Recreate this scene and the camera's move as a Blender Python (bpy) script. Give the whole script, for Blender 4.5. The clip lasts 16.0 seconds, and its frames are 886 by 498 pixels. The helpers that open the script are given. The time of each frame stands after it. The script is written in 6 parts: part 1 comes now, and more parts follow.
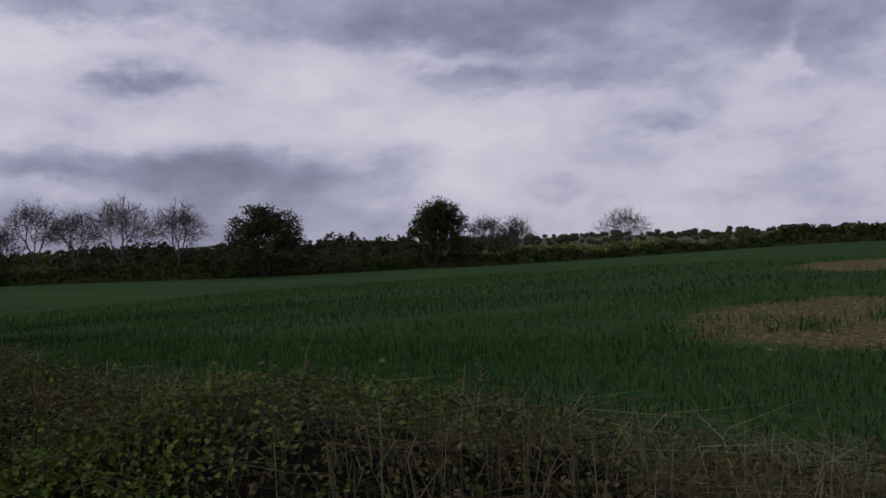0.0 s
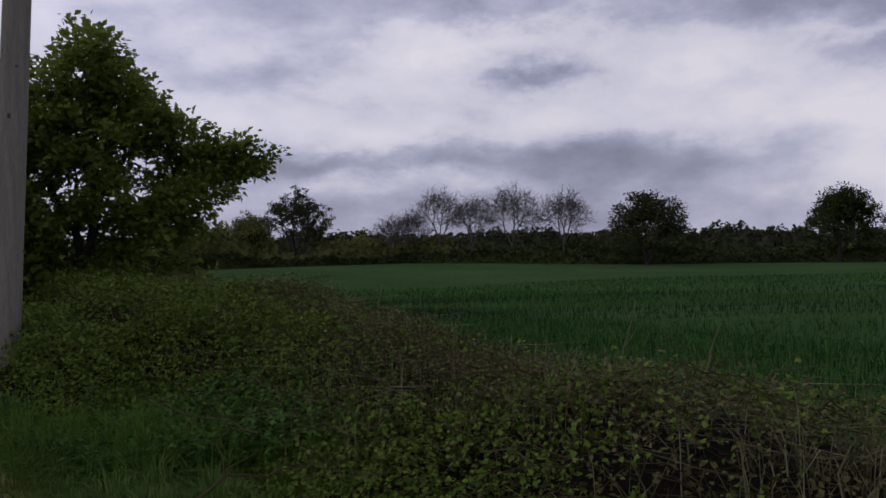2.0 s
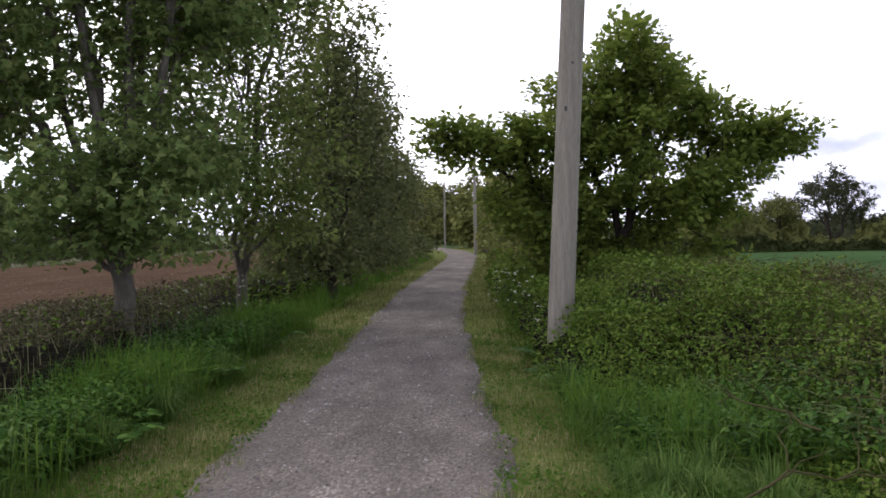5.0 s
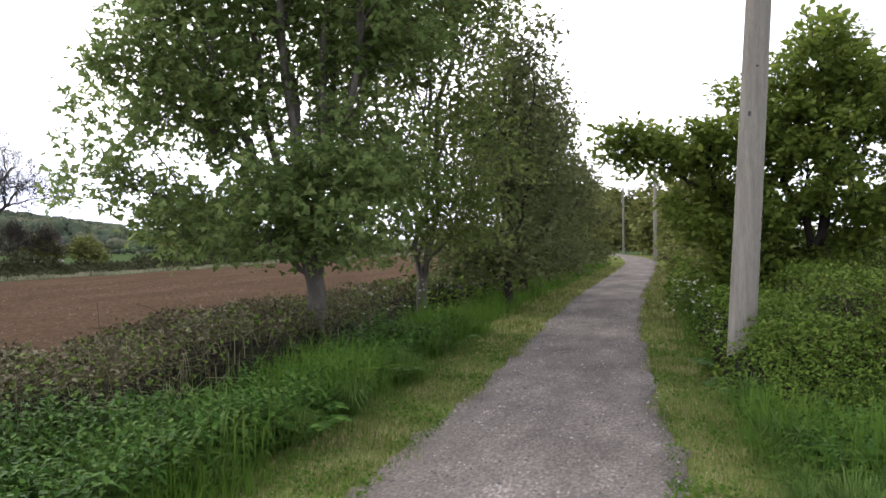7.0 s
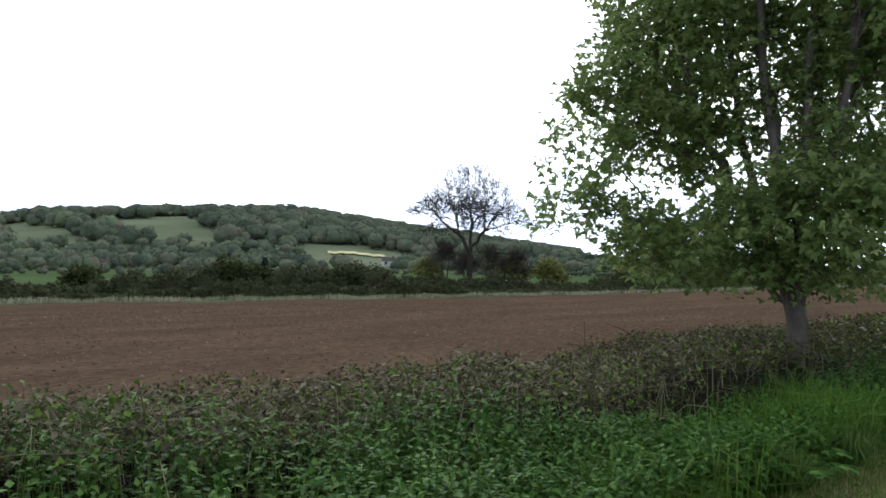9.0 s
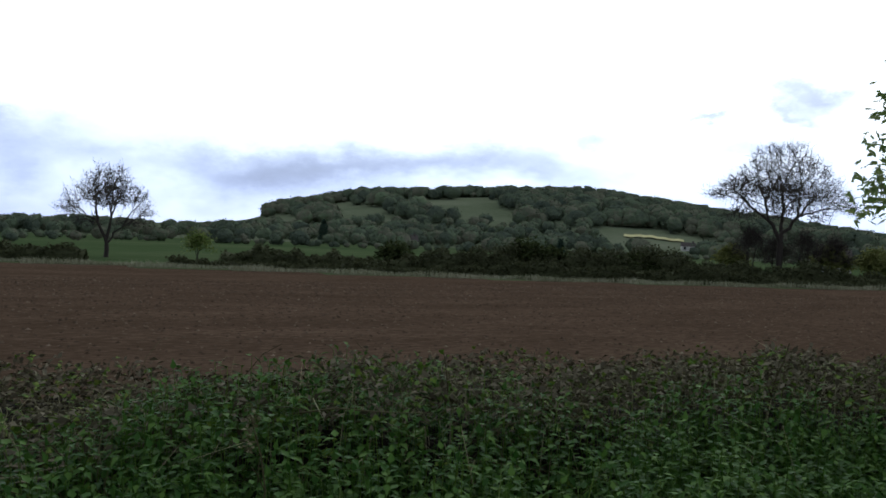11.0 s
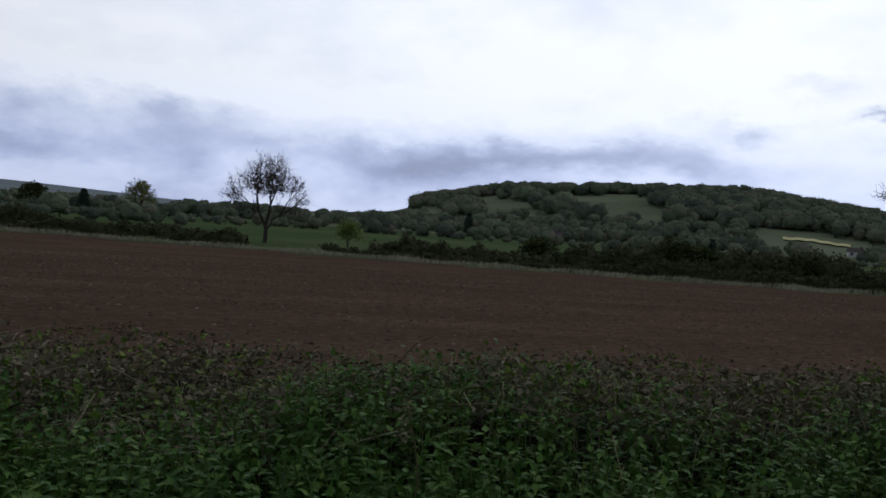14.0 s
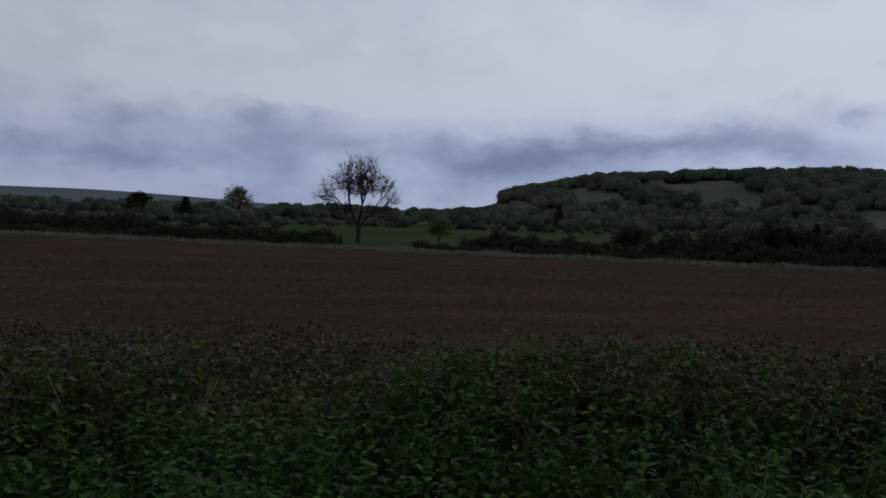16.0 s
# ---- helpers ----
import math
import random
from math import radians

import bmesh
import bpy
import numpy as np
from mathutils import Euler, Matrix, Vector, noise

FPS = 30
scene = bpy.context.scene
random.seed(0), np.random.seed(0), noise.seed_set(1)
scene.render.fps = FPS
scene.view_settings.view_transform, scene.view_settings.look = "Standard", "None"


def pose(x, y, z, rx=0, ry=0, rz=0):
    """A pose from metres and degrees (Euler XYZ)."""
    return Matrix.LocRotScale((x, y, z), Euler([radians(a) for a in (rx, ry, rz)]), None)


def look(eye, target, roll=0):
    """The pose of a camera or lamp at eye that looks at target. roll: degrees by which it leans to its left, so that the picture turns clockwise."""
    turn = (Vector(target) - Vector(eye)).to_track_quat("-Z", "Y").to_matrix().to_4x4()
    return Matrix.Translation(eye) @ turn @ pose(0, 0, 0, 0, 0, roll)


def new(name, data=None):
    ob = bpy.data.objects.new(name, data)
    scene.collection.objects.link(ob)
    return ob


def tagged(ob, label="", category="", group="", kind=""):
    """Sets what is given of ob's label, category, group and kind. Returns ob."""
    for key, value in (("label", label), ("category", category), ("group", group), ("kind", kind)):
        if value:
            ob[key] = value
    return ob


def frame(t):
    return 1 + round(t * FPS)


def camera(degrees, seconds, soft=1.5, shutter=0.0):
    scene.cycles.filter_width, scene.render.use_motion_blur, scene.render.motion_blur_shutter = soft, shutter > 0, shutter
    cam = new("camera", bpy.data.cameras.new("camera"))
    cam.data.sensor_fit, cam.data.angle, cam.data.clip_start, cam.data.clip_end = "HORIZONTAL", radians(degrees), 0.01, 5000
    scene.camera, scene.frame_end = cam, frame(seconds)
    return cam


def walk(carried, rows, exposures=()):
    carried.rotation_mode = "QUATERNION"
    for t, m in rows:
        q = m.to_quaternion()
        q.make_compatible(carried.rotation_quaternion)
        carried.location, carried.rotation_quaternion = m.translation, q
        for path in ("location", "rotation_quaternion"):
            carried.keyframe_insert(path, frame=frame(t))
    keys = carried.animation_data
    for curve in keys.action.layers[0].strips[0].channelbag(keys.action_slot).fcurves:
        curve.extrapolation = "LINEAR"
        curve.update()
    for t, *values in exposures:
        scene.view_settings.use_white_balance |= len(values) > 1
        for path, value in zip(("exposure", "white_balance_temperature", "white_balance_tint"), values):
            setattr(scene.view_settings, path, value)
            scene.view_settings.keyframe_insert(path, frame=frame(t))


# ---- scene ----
# ---- camera and walk ----
cam = camera(57.5, 16.0, soft=1.65)


def aim(x, y, z, yaw, pitch, roll):
    return pose(x, y, z, 90 + pitch, 0, yaw) @ pose(0, 0, 0, 0, 0, roll)


# seconds, x, y, z, yaw, pitch, roll
PATH = [
    (0.0, 0.179, 0.080, 1.600, -58.72, -0.44, -2.29),
    (0.5, 0.213, 0.125, 1.603, -54.26, -0.45, -1.63),
    (1.0, 0.223, 0.199, 1.599, -47.18, -0.31, -0.84),
    (1.5, 0.213, 0.229, 1.597, -39.80, -0.37, -1.11),
    (2.0, 0.127, 0.195, 1.598, -32.12, -0.64, -0.83),
    (2.5, 0.136, 0.228, 1.588, -24.93, -0.78, -0.89),
    (3.0, 0.095, 0.260, 1.588, -15.77, -0.56, -0.53),
    (3.5, 0.062, 0.306, 1.583, -7.28, -0.72, -1.88),
    (4.0, 0.053, 0.368, 1.584, -3.54, -0.87, -1.40),
    (4.5, 0.021, 0.365, 1.583, -0.73, -1.11, -1.34),
    (5.0, -0.016, 0.354, 1.583, 3.79, -1.30, -0.93),
    (5.2, -0.044, 0.350, 1.577, 5.76, -1.36, -1.29),
    (7.3, 0.041, 0.158, 1.616, 18.50, -0.51, -0.64),
    (7.5, 0.026, 0.164, 1.610, 20.52, -0.25, -0.85),
    (8.0, -0.139, 0.199, 1.632, 29.21, 0.65, -0.60),
    (8.5, -0.260, 0.217, 1.620, 38.20, 1.12, 0.22),
    (9.0, -0.263, 0.123, 1.606, 47.47, 0.89, 0.71),
    (9.5, -0.246, 0.030, 1.596, 54.37, 0.65, 1.21),
    (10.0, -0.278, 0.059, 1.610, 59.30, 0.35, 1.34),
    (10.2, -0.271, 0.040, 1.597, 61.54, 0.07, 1.53),
    (12.3, -0.362, 0.296, 1.605, 72.75, -2.13, 2.35),
    (12.5, -0.349, 0.291, 1.602, 73.08, -2.28, 2.21),
    (13.0, -0.319, 0.234, 1.616, 73.65, -2.25, 2.77),
    (13.5, -0.294, 0.138, 1.626, 75.00, -1.74, 2.54),
    (14.0, -0.302, 0.060, 1.618, 78.28, -1.89, 4.09),
    (14.5, -0.281, 0.001, 1.604, 80.44, -3.16, 4.13),
    (15.0, -0.272, -0.006, 1.636, 82.60, -4.11, 2.30),
    (15.5, -0.228, -0.029, 1.573, 87.63, -3.51, 2.66),
    (16.0, -0.210, -0.009, 1.565, 84.65, -2.53, 2.00),
]
EXPOSURES = [(0.0, -1.02, 6300, 17), (2.0, -0.85, 6350, 14), (2.5, -0.62, 6350, 13), (3.0, -0.42, 6370, 12), (3.5, -0.05, 6400, 11), (5.0, 0.8, 6600, 9), (7.5, 1.32, 6700, 5), (8.0, 1.25, 6600, 4), (9.0, 0.8, 6200, -2), (10.0, 0.2, 6000, -4), (12.5, -0.8, 6150, 1), (15.5, -1.05, 5950, 4), (16.0, -1.65, 5900, 4)]
walk(cam, [(t, aim(*row)) for t, *row in PATH], EXPOSURES)

# ---- world: overcast sky ----
SUN_AZ, SUN_EL = -55.0, 48.0  # degrees, azimuth clockwise from the path's direction
world = bpy.data.worlds.new("sky")
scene.world = world
world.use_nodes = True
nt = world.node_tree
nt.nodes.clear()


def wn(kind, **kw):
    n = nt.nodes.new(kind)
    for k, v in kw.items():
        if k == "ins":
            for i, val in v.items():
                n.inputs[i].default_value = val
    return n


tc = wn("ShaderNodeTexCoord")
sep = wn("ShaderNodeSeparateXYZ")
nt.links.new(tc.outputs["Generated"], sep.inputs[0])


def wmath(op, a, b=0.0, c=None):
    n = nt.nodes.new("ShaderNodeMath")
    n.operation = op
    for i, v in enumerate((a, b, c)):
        if v is None:
            continue
        if isinstance(v, (int, float)):
            n.inputs[i].default_value = v
        else:
            nt.links.new(v, n.inputs[i])
    return n.outputs[0]


mapn = nt.nodes.new("ShaderNodeMapping")
mapn.inputs["Scale"].default_value = (1.0, 1.0, 2.0)
nt.links.new(tc.outputs["Generated"], mapn.inputs[0])


def wnoise(scale, detail, rough, off=0.0):
    n = nt.nodes.new("ShaderNodeTexNoise")
    n.noise_dimensions = "4D"
    n.inputs["W"].default_value = off
    n.inputs["Scale"].default_value = scale
    n.inputs["Detail"].default_value = detail
    n.inputs["Roughness"].default_value = rough
    nt.links.new(mapn.outputs[0], n.inputs["Vector"])
    return n.outputs[0]


def wramp(stops, src):
    r = nt.nodes.new("ShaderNodeValToRGB")
    els = r.color_ramp.elements
    while len(els) < len(stops):
        els.new(0.5)
    for el, (p, c) in zip(els, stops):
        el.position, el.color = p, ((c, c, c, 1) if isinstance(c, float) else (*c, 1))
    nt.links.new(src, r.inputs[0])
    return r.outputs[0]


sund = Vector((math.sin(radians(SUN_AZ)) * math.cos(radians(SUN_EL)), math.cos(radians(SUN_AZ)) * math.cos(radians(SUN_EL)), math.sin(radians(SUN_EL))))
dotn = nt.nodes.new("ShaderNodeVectorMath")
dotn.operation = "DOT_PRODUCT"
nt.links.new(tc.outputs["Generated"], dotn.inputs[0])
dotn.inputs[1].default_value = sund
sun_dot = dotn.outputs["Value"]

# banks of cloud: a grey-blue layer low down, a bright one above it, heavy cloud higher up
layer = wramp([(0.0, 0.58), (0.05, 0.58), (0.09, 0.60), (0.14, 0.68), (0.20, 0.66), (0.27, 0.60), (0.5, 0.50), (1.0, 0.48)], sep.outputs[2])
broad = wmath("SUBTRACT", wnoise(1.7, 8.0, 0.5, 8.6), 0.5)
puffs = wmath("SUBTRACT", wnoise(6.5, 9.0, 0.58, 2.7), 0.5)
# single clouds: azimuth, elevation, half width, half height (degrees), weight (below 0: dark undersides)
CLOUDS_EAST = [
    (63.2, 15.6, 15.0, 2.6, -1.0), (63.4, 11.1, 8.4, 1.3, -0.8), (60.3, 12.8, 4.8, 0.7, 0.8), (50.3, 11.3, 4.7, 2.3, 0.6), (38.1, 13.7, 7.7, 0.9, 0.6),
    (57.7, 7.4, 3.6, 0.9, 0.45), (70.6, 3.5, 4.6, 1.2, 0.35), (38.3, 11.3, 2.8, 0.7, -0.85), (75.6, 8.3, 3.1, 0.7, -0.55), (84.8, 12.1, 4.9, 2.9, -0.7),
    (83.3, 11.5, 0.7, 1.8, 0.6), (46.0, 5.6, 9.0, 1.3, -0.55), (82.3, 6.4, 5.1, 1.4, -0.3), (40.0, 1.5, 22.0, 3.4, -0.7), (65.6, 6.1, 5.5, 1.2, 0.3), (73.5, 11.6, 3.4, 1.1, -0.3)]
CLOUDS_AHEAD = [
    (35.4, 15.8, 8.7, 0.9, -0.5), (31.2, 13.6, 4.5, 1.1, 0.5), (18.5, 12.2, 4.6, 1.4, -0.55), (29.0, 5.7, 10.4, 1.1, -0.65), (27.5, 3.7, 7.7, 0.8, 0.5),
    (15.0, 15.7, 8.0, 1.0, -0.35), (24.5, 10.6, 4.5, 2.0, 0.3), (41.8, 8.0, 3.9, 1.1, 0.3), (27.0, 8.8, 5.0, 0.8, -0.4), (10.1, 11.7, 3.6, 1.2, 0.2), (6.0, 11.0, 15.0, 6.5, -0.5),
    (-4.5, 11.8, 2.4, 2.4, -0.5), (22.9, 5.8, 5.1, 0.8, -0.3), (-17.0, 10.0, 5.0, 1.6, -0.35)]
CLOUDS_WEST = [
    (-66.0, 5.2, 9.5, 1.2, -0.65), (-57.8, 7.4, 2.6, 0.6, -0.6), (-45.5, 10.0, 2.6, 0.8, -0.9), (-46.4, 8.8, 2.1, 0.4, -0.7), (-50.6, 8.0, 1.5, 0.3, -0.8),
    (-46.9, 6.7, 2.6, 0.7, -0.6), (-54.9, 10.8, 2.2, 0.9, -0.45), (-40.1, 14.5, 2.9, 1.1, -0.5), (-78.0, 4.6, 7.0, 1.2, -0.45), (-97.4, 5.8, 4.0, 1.1, -0.75), (-88.0, 3.9, 9.0, 1.4, -0.5), (-92.0, 3.0, 30.0, 2.6, -0.6),
    (-94.5, 7.6, 5.2, 0.8, 0.8), (-82.3, 8.2, 7.0, 0.8, 0.4), (-105.7, 6.2, 2.6, 0.9, -0.75), (-107.0, 3.6, 9.0, 1.0, -0.5), (-82.0, 6.0, 3.0, 0.6, -0.3), (-101.0, 7.9, 4.5, 0.8, 0.7)]
warp = nt.nodes.new("ShaderNodeTexNoise")
for key, val in (("Scale", 7.0), ("Detail", 8.0), ("Roughness", 0.62)):
    warp.inputs[key].default_value = val
nt.links.new(mapn.outputs[0], warp.inputs["Vector"])
warp_rgb = nt.nodes.new("ShaderNodeSeparateColor")
nt.links.new(warp.outputs["Color"], warp_rgb.inputs[0])
az_deg = wmath("ADD", wmath("MULTIPLY", wmath("ARCTAN2", sep.outputs[0], sep.outputs[1]), 57.2958), wmath("MULTIPLY", wmath("SUBTRACT", warp_rgb.outputs[0], 0.5), 16.0))
el_deg = wmath("ADD", wmath("MULTIPLY", wmath("ARCSINE", sep.outputs[2]), 57.2958), wmath("MULTIPLY", wmath("SUBTRACT", warp_rgb.outputs[1], 0.5), 6.5))
banks = 0.0
for c_az, c_el, c_w, c_h, c_s in CLOUDS_EAST + CLOUDS_AHEAD + CLOUDS_WEST:
    da = wmath("MULTIPLY_ADD", az_deg, 1 / c_w, -c_az / c_w)
    de = wmath("MULTIPLY_ADD", el_deg, 1 / c_h, -c_el / c_h)
    d2 = wmath("MULTIPLY_ADD", da, da, wmath("MULTIPLY", de, de))
    banks = wmath("MULTIPLY_ADD", wmath("POWER", 0.45, d2), c_s * (0.2 if c_s > 0 else (0.2 if c_az < -80 else 0.38) if c_az < -40 else 0.28), banks)
calm = wmath("SUBTRACT", 1.0, wmath("MULTIPLY", wmath("MAXIMUM", sun_dot, 0.0), 0.45))  # thinner, brighter cloud towards the sun
value = wmath("ADD", wmath("ADD", wmath("ADD", layer, banks), wmath("MULTIPLY", wmath("MAXIMUM", sun_dot, 0.0), 0.24)), wmath("MULTIPLY", calm, wmath("ADD", wmath("MULTIPLY", broad, 0.55), wmath("MULTIPLY", puffs, 0.85))))
cloud = wramp([(0.18, (0.25, 0.25, 0.33)), (0.40, (0.43, 0.44, 0.59)), (0.55, (0.65, 0.66, 0.83)), (0.67, (0.90, 0.89, 1.02)), (0.86, (1.12, 1.08, 1.15))], value)
# the cloud is thinner round the sun
glow = wmath("MULTIPLY", wmath("POWER", wmath("MAXIMUM", sun_dot, 0.0), 2.0), 0.8)
# unseen sky overhead, dimmed below the horizon's brightness to cut light on the ground
overhead_dim = nt.nodes.new("ShaderNodeMapRange")
overhead_dim.interpolation_type = "SMOOTHSTEP"
for i, v in enumerate((0.30, 0.8, 1.0, 0.36)):
    overhead_dim.inputs[1 + i].default_value = v
nt.links.new(sep.outputs[2], overhead_dim.inputs[0])
gain = wmath("MULTIPLY", wmath("ADD", 0.95, glow), overhead_dim.outputs[0])
mulc = nt.nodes.new("ShaderNodeVectorMath")
mulc.operation = "SCALE"
# the low cloud in the west is bluer
blue = nt.nodes.new("ShaderNodeMapRange")
for i, v in enumerate((0.1, -0.7, 0.0, 1.0)):
    blue.inputs[1 + i].default_value = v
nt.links.new(sep.outputs[0], blue.inputs[0])
tint = nt.nodes.new("ShaderNodeMix")
tint.data_type = "RGBA"
low = nt.nodes.new("ShaderNodeMapRange")
for i, v in enumerate((0.05, 0.16, 1.0, 0.0)):
    low.inputs[1 + i].default_value = v
nt.links.new(sep.outputs[2], low.inputs[0])
nt.links.new(wmath("MULTIPLY", blue.outputs[0], low.outputs[0]), tint.inputs[0])
tint.inputs[6].default_value, tint.inputs[7].default_value = (1, 1, 1, 1), (0.92, 0.97, 1.14, 1)
tinted = nt.nodes.new("ShaderNodeVectorMath")
tinted.operation = "MULTIPLY"
nt.links.new(cloud, tinted.inputs[0])
nt.links.new(tint.outputs[2], tinted.inputs[1])
nt.links.new(tinted.outputs[0], mulc.inputs[0])
nt.links.new(gain, mulc.inputs["Scale"])
sky = nt.nodes.new("ShaderNodeTexSky")
sky.sky_type, sky.sun_disc, sky.sun_elevation, sky.sun_rotation = "NISHITA", False, radians(SUN_EL), radians(SUN_AZ)
bg1, bg2 = wn("ShaderNodeBackground"), wn("ShaderNodeBackground")
nt.links.new(sky.outputs[0], bg1.inputs[0])
bg1.inputs[1].default_value = 0.10
nt.links.new(mulc.outputs[0], bg2.inputs[0])
bg2.inputs[1].default_value = 1.25
mixw = wn("ShaderNodeMixShader", ins={0: 0.9})
nt.links.new(bg1.outputs[0], mixw.inputs[1])
nt.links.new(bg2.outputs[0], mixw.inputs[2])
outw = wn("ShaderNodeOutputWorld")
nt.links.new(mixw.outputs[0], outw.inputs[0])
sun = new("sun", bpy.data.lights.new("sun", "SUN"))
sun.data.energy, sun.data.angle, sun.data.color = 0.55, radians(25), (1.0, 0.95, 0.88)
sun.matrix_world = look(sund * 50, (0, 0, 0))


# ---- materials ----
def ramp_of(nodes, stops):
    r = nodes.new("ShaderNodeValToRGB")
    els = r.color_ramp.elements
    while len(els) < len(stops):
        els.new(0.5)
    for el, (p, c) in zip(els, stops):
        el.position, el.color = p, (*c, 1)
    return r


def surface(name, stops, scale=1.0, fine=8.0, rough=0.9, bump=0.3, dist=0.02, stretch=(1, 1, 1), metal=0.0, space="Object", mixf=0.5, spec=0.1):
    """Two scales of noise through a colour ramp, with relief."""
    m = bpy.data.materials.new(name)
    m.use_nodes = True
    t = m.node_tree
    b = t.nodes["Principled BSDF"]
    co = t.nodes.new("ShaderNodeTexCoord")
    mp = t.nodes.new("ShaderNodeMapping")
    mp.inputs["Scale"].default_value = stretch
    t.links.new(co.outputs[space], mp.inputs[0])
    n1, n2 = t.nodes.new("ShaderNodeTexNoise"), t.nodes.new("ShaderNodeTexNoise")
    for n, s, d in ((n1, scale, 4), (n2, scale * fine, 6)):
        n.inputs["Scale"].default_value, n.inputs["Detail"].default_value = s, d
        n.inputs["Roughness"].default_value = 0.62
        t.links.new(mp.outputs[0], n.inputs["Vector"])
    mx = t.nodes.new("ShaderNodeMix")
    mx.inputs[0].default_value = mixf
    t.links.new(n1.outputs[0], mx.inputs[2])
    t.links.new(n2.outputs[0], mx.inputs[3])
    r = ramp_of(t.nodes, stops)
    t.links.new(mx.outputs[0], r.inputs[0])
    t.links.new(r.outputs[0], b.inputs["Base Color"])
    b.inputs["Roughness"].default_value, b.inputs["Metallic"].default_value = rough, metal
    b.inputs["Specular IOR Level"].default_value = spec
    bp = t.nodes.new("ShaderNodeBump")
    bp.inputs["Strength"].default_value, bp.inputs["Distance"].default_value = bump, dist
    t.links.new(n2.outputs[0], bp.inputs["Height"])
    t.links.new(bp.outputs[0], b.inputs["Normal"])
    return m


def leafy(name, stops, trans=0.35, rough=0.55, patch=0.35, pscale=0.5, spec=0.03):
    """Leaves, blades and twigs: each piece its own shade, with drifts of colour over the whole."""
    m = bpy.data.materials.new(name)
    m.use_nodes = True
    t = m.node_tree
    b = t.nodes["Principled BSDF"]
    g = t.nodes.new("ShaderNodeNewGeometry")
    n1 = t.nodes.new("ShaderNodeTexNoise")
    n1.inputs["Scale"].default_value, n1.inputs["Detail"].default_value = pscale, 3
    co = t.nodes.new("ShaderNodeTexCoord")
    t.links.new(co.outputs["Object"], n1.inputs["Vector"])
    mx = t.nodes.new("ShaderNodeMix")
    mx.inputs[0].default_value = patch
    t.links.new(g.outputs["Random Per Island"], mx.inputs[2])
    t.links.new(n1.outputs[0], mx.inputs[3])
    r = ramp_of(t.nodes, stops)
    t.links.new(mx.outputs[0], r.inputs[0])
    t.links.new(r.outputs[0], b.inputs["Base Color"])
    b.inputs["Roughness"].default_value = rough
    b.inputs["Specular IOR Level"].default_value = spec
    if trans > 0:
        tr = t.nodes.new("ShaderNodeBsdfTranslucent")
        t.links.new(r.outputs[0], tr.inputs[0])
        ms = t.nodes.new("ShaderNodeMixShader")
        ms.inputs[0].default_value = trans
        t.links.new(b.outputs[0], ms.inputs[1])
        t.links.new(tr.outputs[0], ms.inputs[2])
        t.links.new(ms.outputs[0], t.nodes["Material Output"].inputs[0])
    return m


def canopy(name, stops):
    """Far tree crowns: colour drifts from tree to tree, with clumps of foliage as relief."""
    m = bpy.data.materials.new(name)
    m.use_nodes = True
    t = m.node_tree
    b = t.nodes["Principled BSDF"]
    co = t.nodes.new("ShaderNodeTexCoord")
    g = t.nodes.new("ShaderNodeNewGeometry")
    n1, n2 = t.nodes.new("ShaderNodeTexNoise"), t.nodes.new("ShaderNodeTexNoise")
    for n, sc, de in ((n1, 0.045, 2), (n2, 0.55, 4)):
        n.inputs["Scale"].default_value, n.inputs["Detail"].default_value = sc, de
        t.links.new(co.outputs["Object"], n.inputs["Vector"])
    sums = []
    for src, k, off in ((n1.outputs[0], 0.62, 0.0), (g.outputs["Random Per Island"], 0.12, 0.0), (n2.outputs[0], 0.26, 0.0)):
        w = t.nodes.new("ShaderNodeMath")
        w.operation = "MULTIPLY_ADD"
        w.inputs[1].default_value = k
        t.links.new(src, w.inputs[0])
        if sums:
            t.links.new(sums[-1], w.inputs[2])
        else:
            w.inputs[2].default_value = off
        sums.append(w.outputs[0])
    r = ramp_of(t.nodes, stops)
    t.links.new(sums[-1], r.inputs[0])
    t.links.new(r.outputs[0], b.inputs["Base Color"])
    b.inputs["Roughness"].default_value, b.inputs["Specular IOR Level"].default_value = 0.95, 0.0
    bp = t.nodes.new("ShaderNodeBump")
    bp.inputs["Strength"].default_value, bp.inputs["Distance"].default_value = 1.0, 1.2
    t.links.new(n2.outputs[0], bp.inputs["Height"])
    t.links.new(bp.outputs[0], b.inputs["Normal"])
    return m


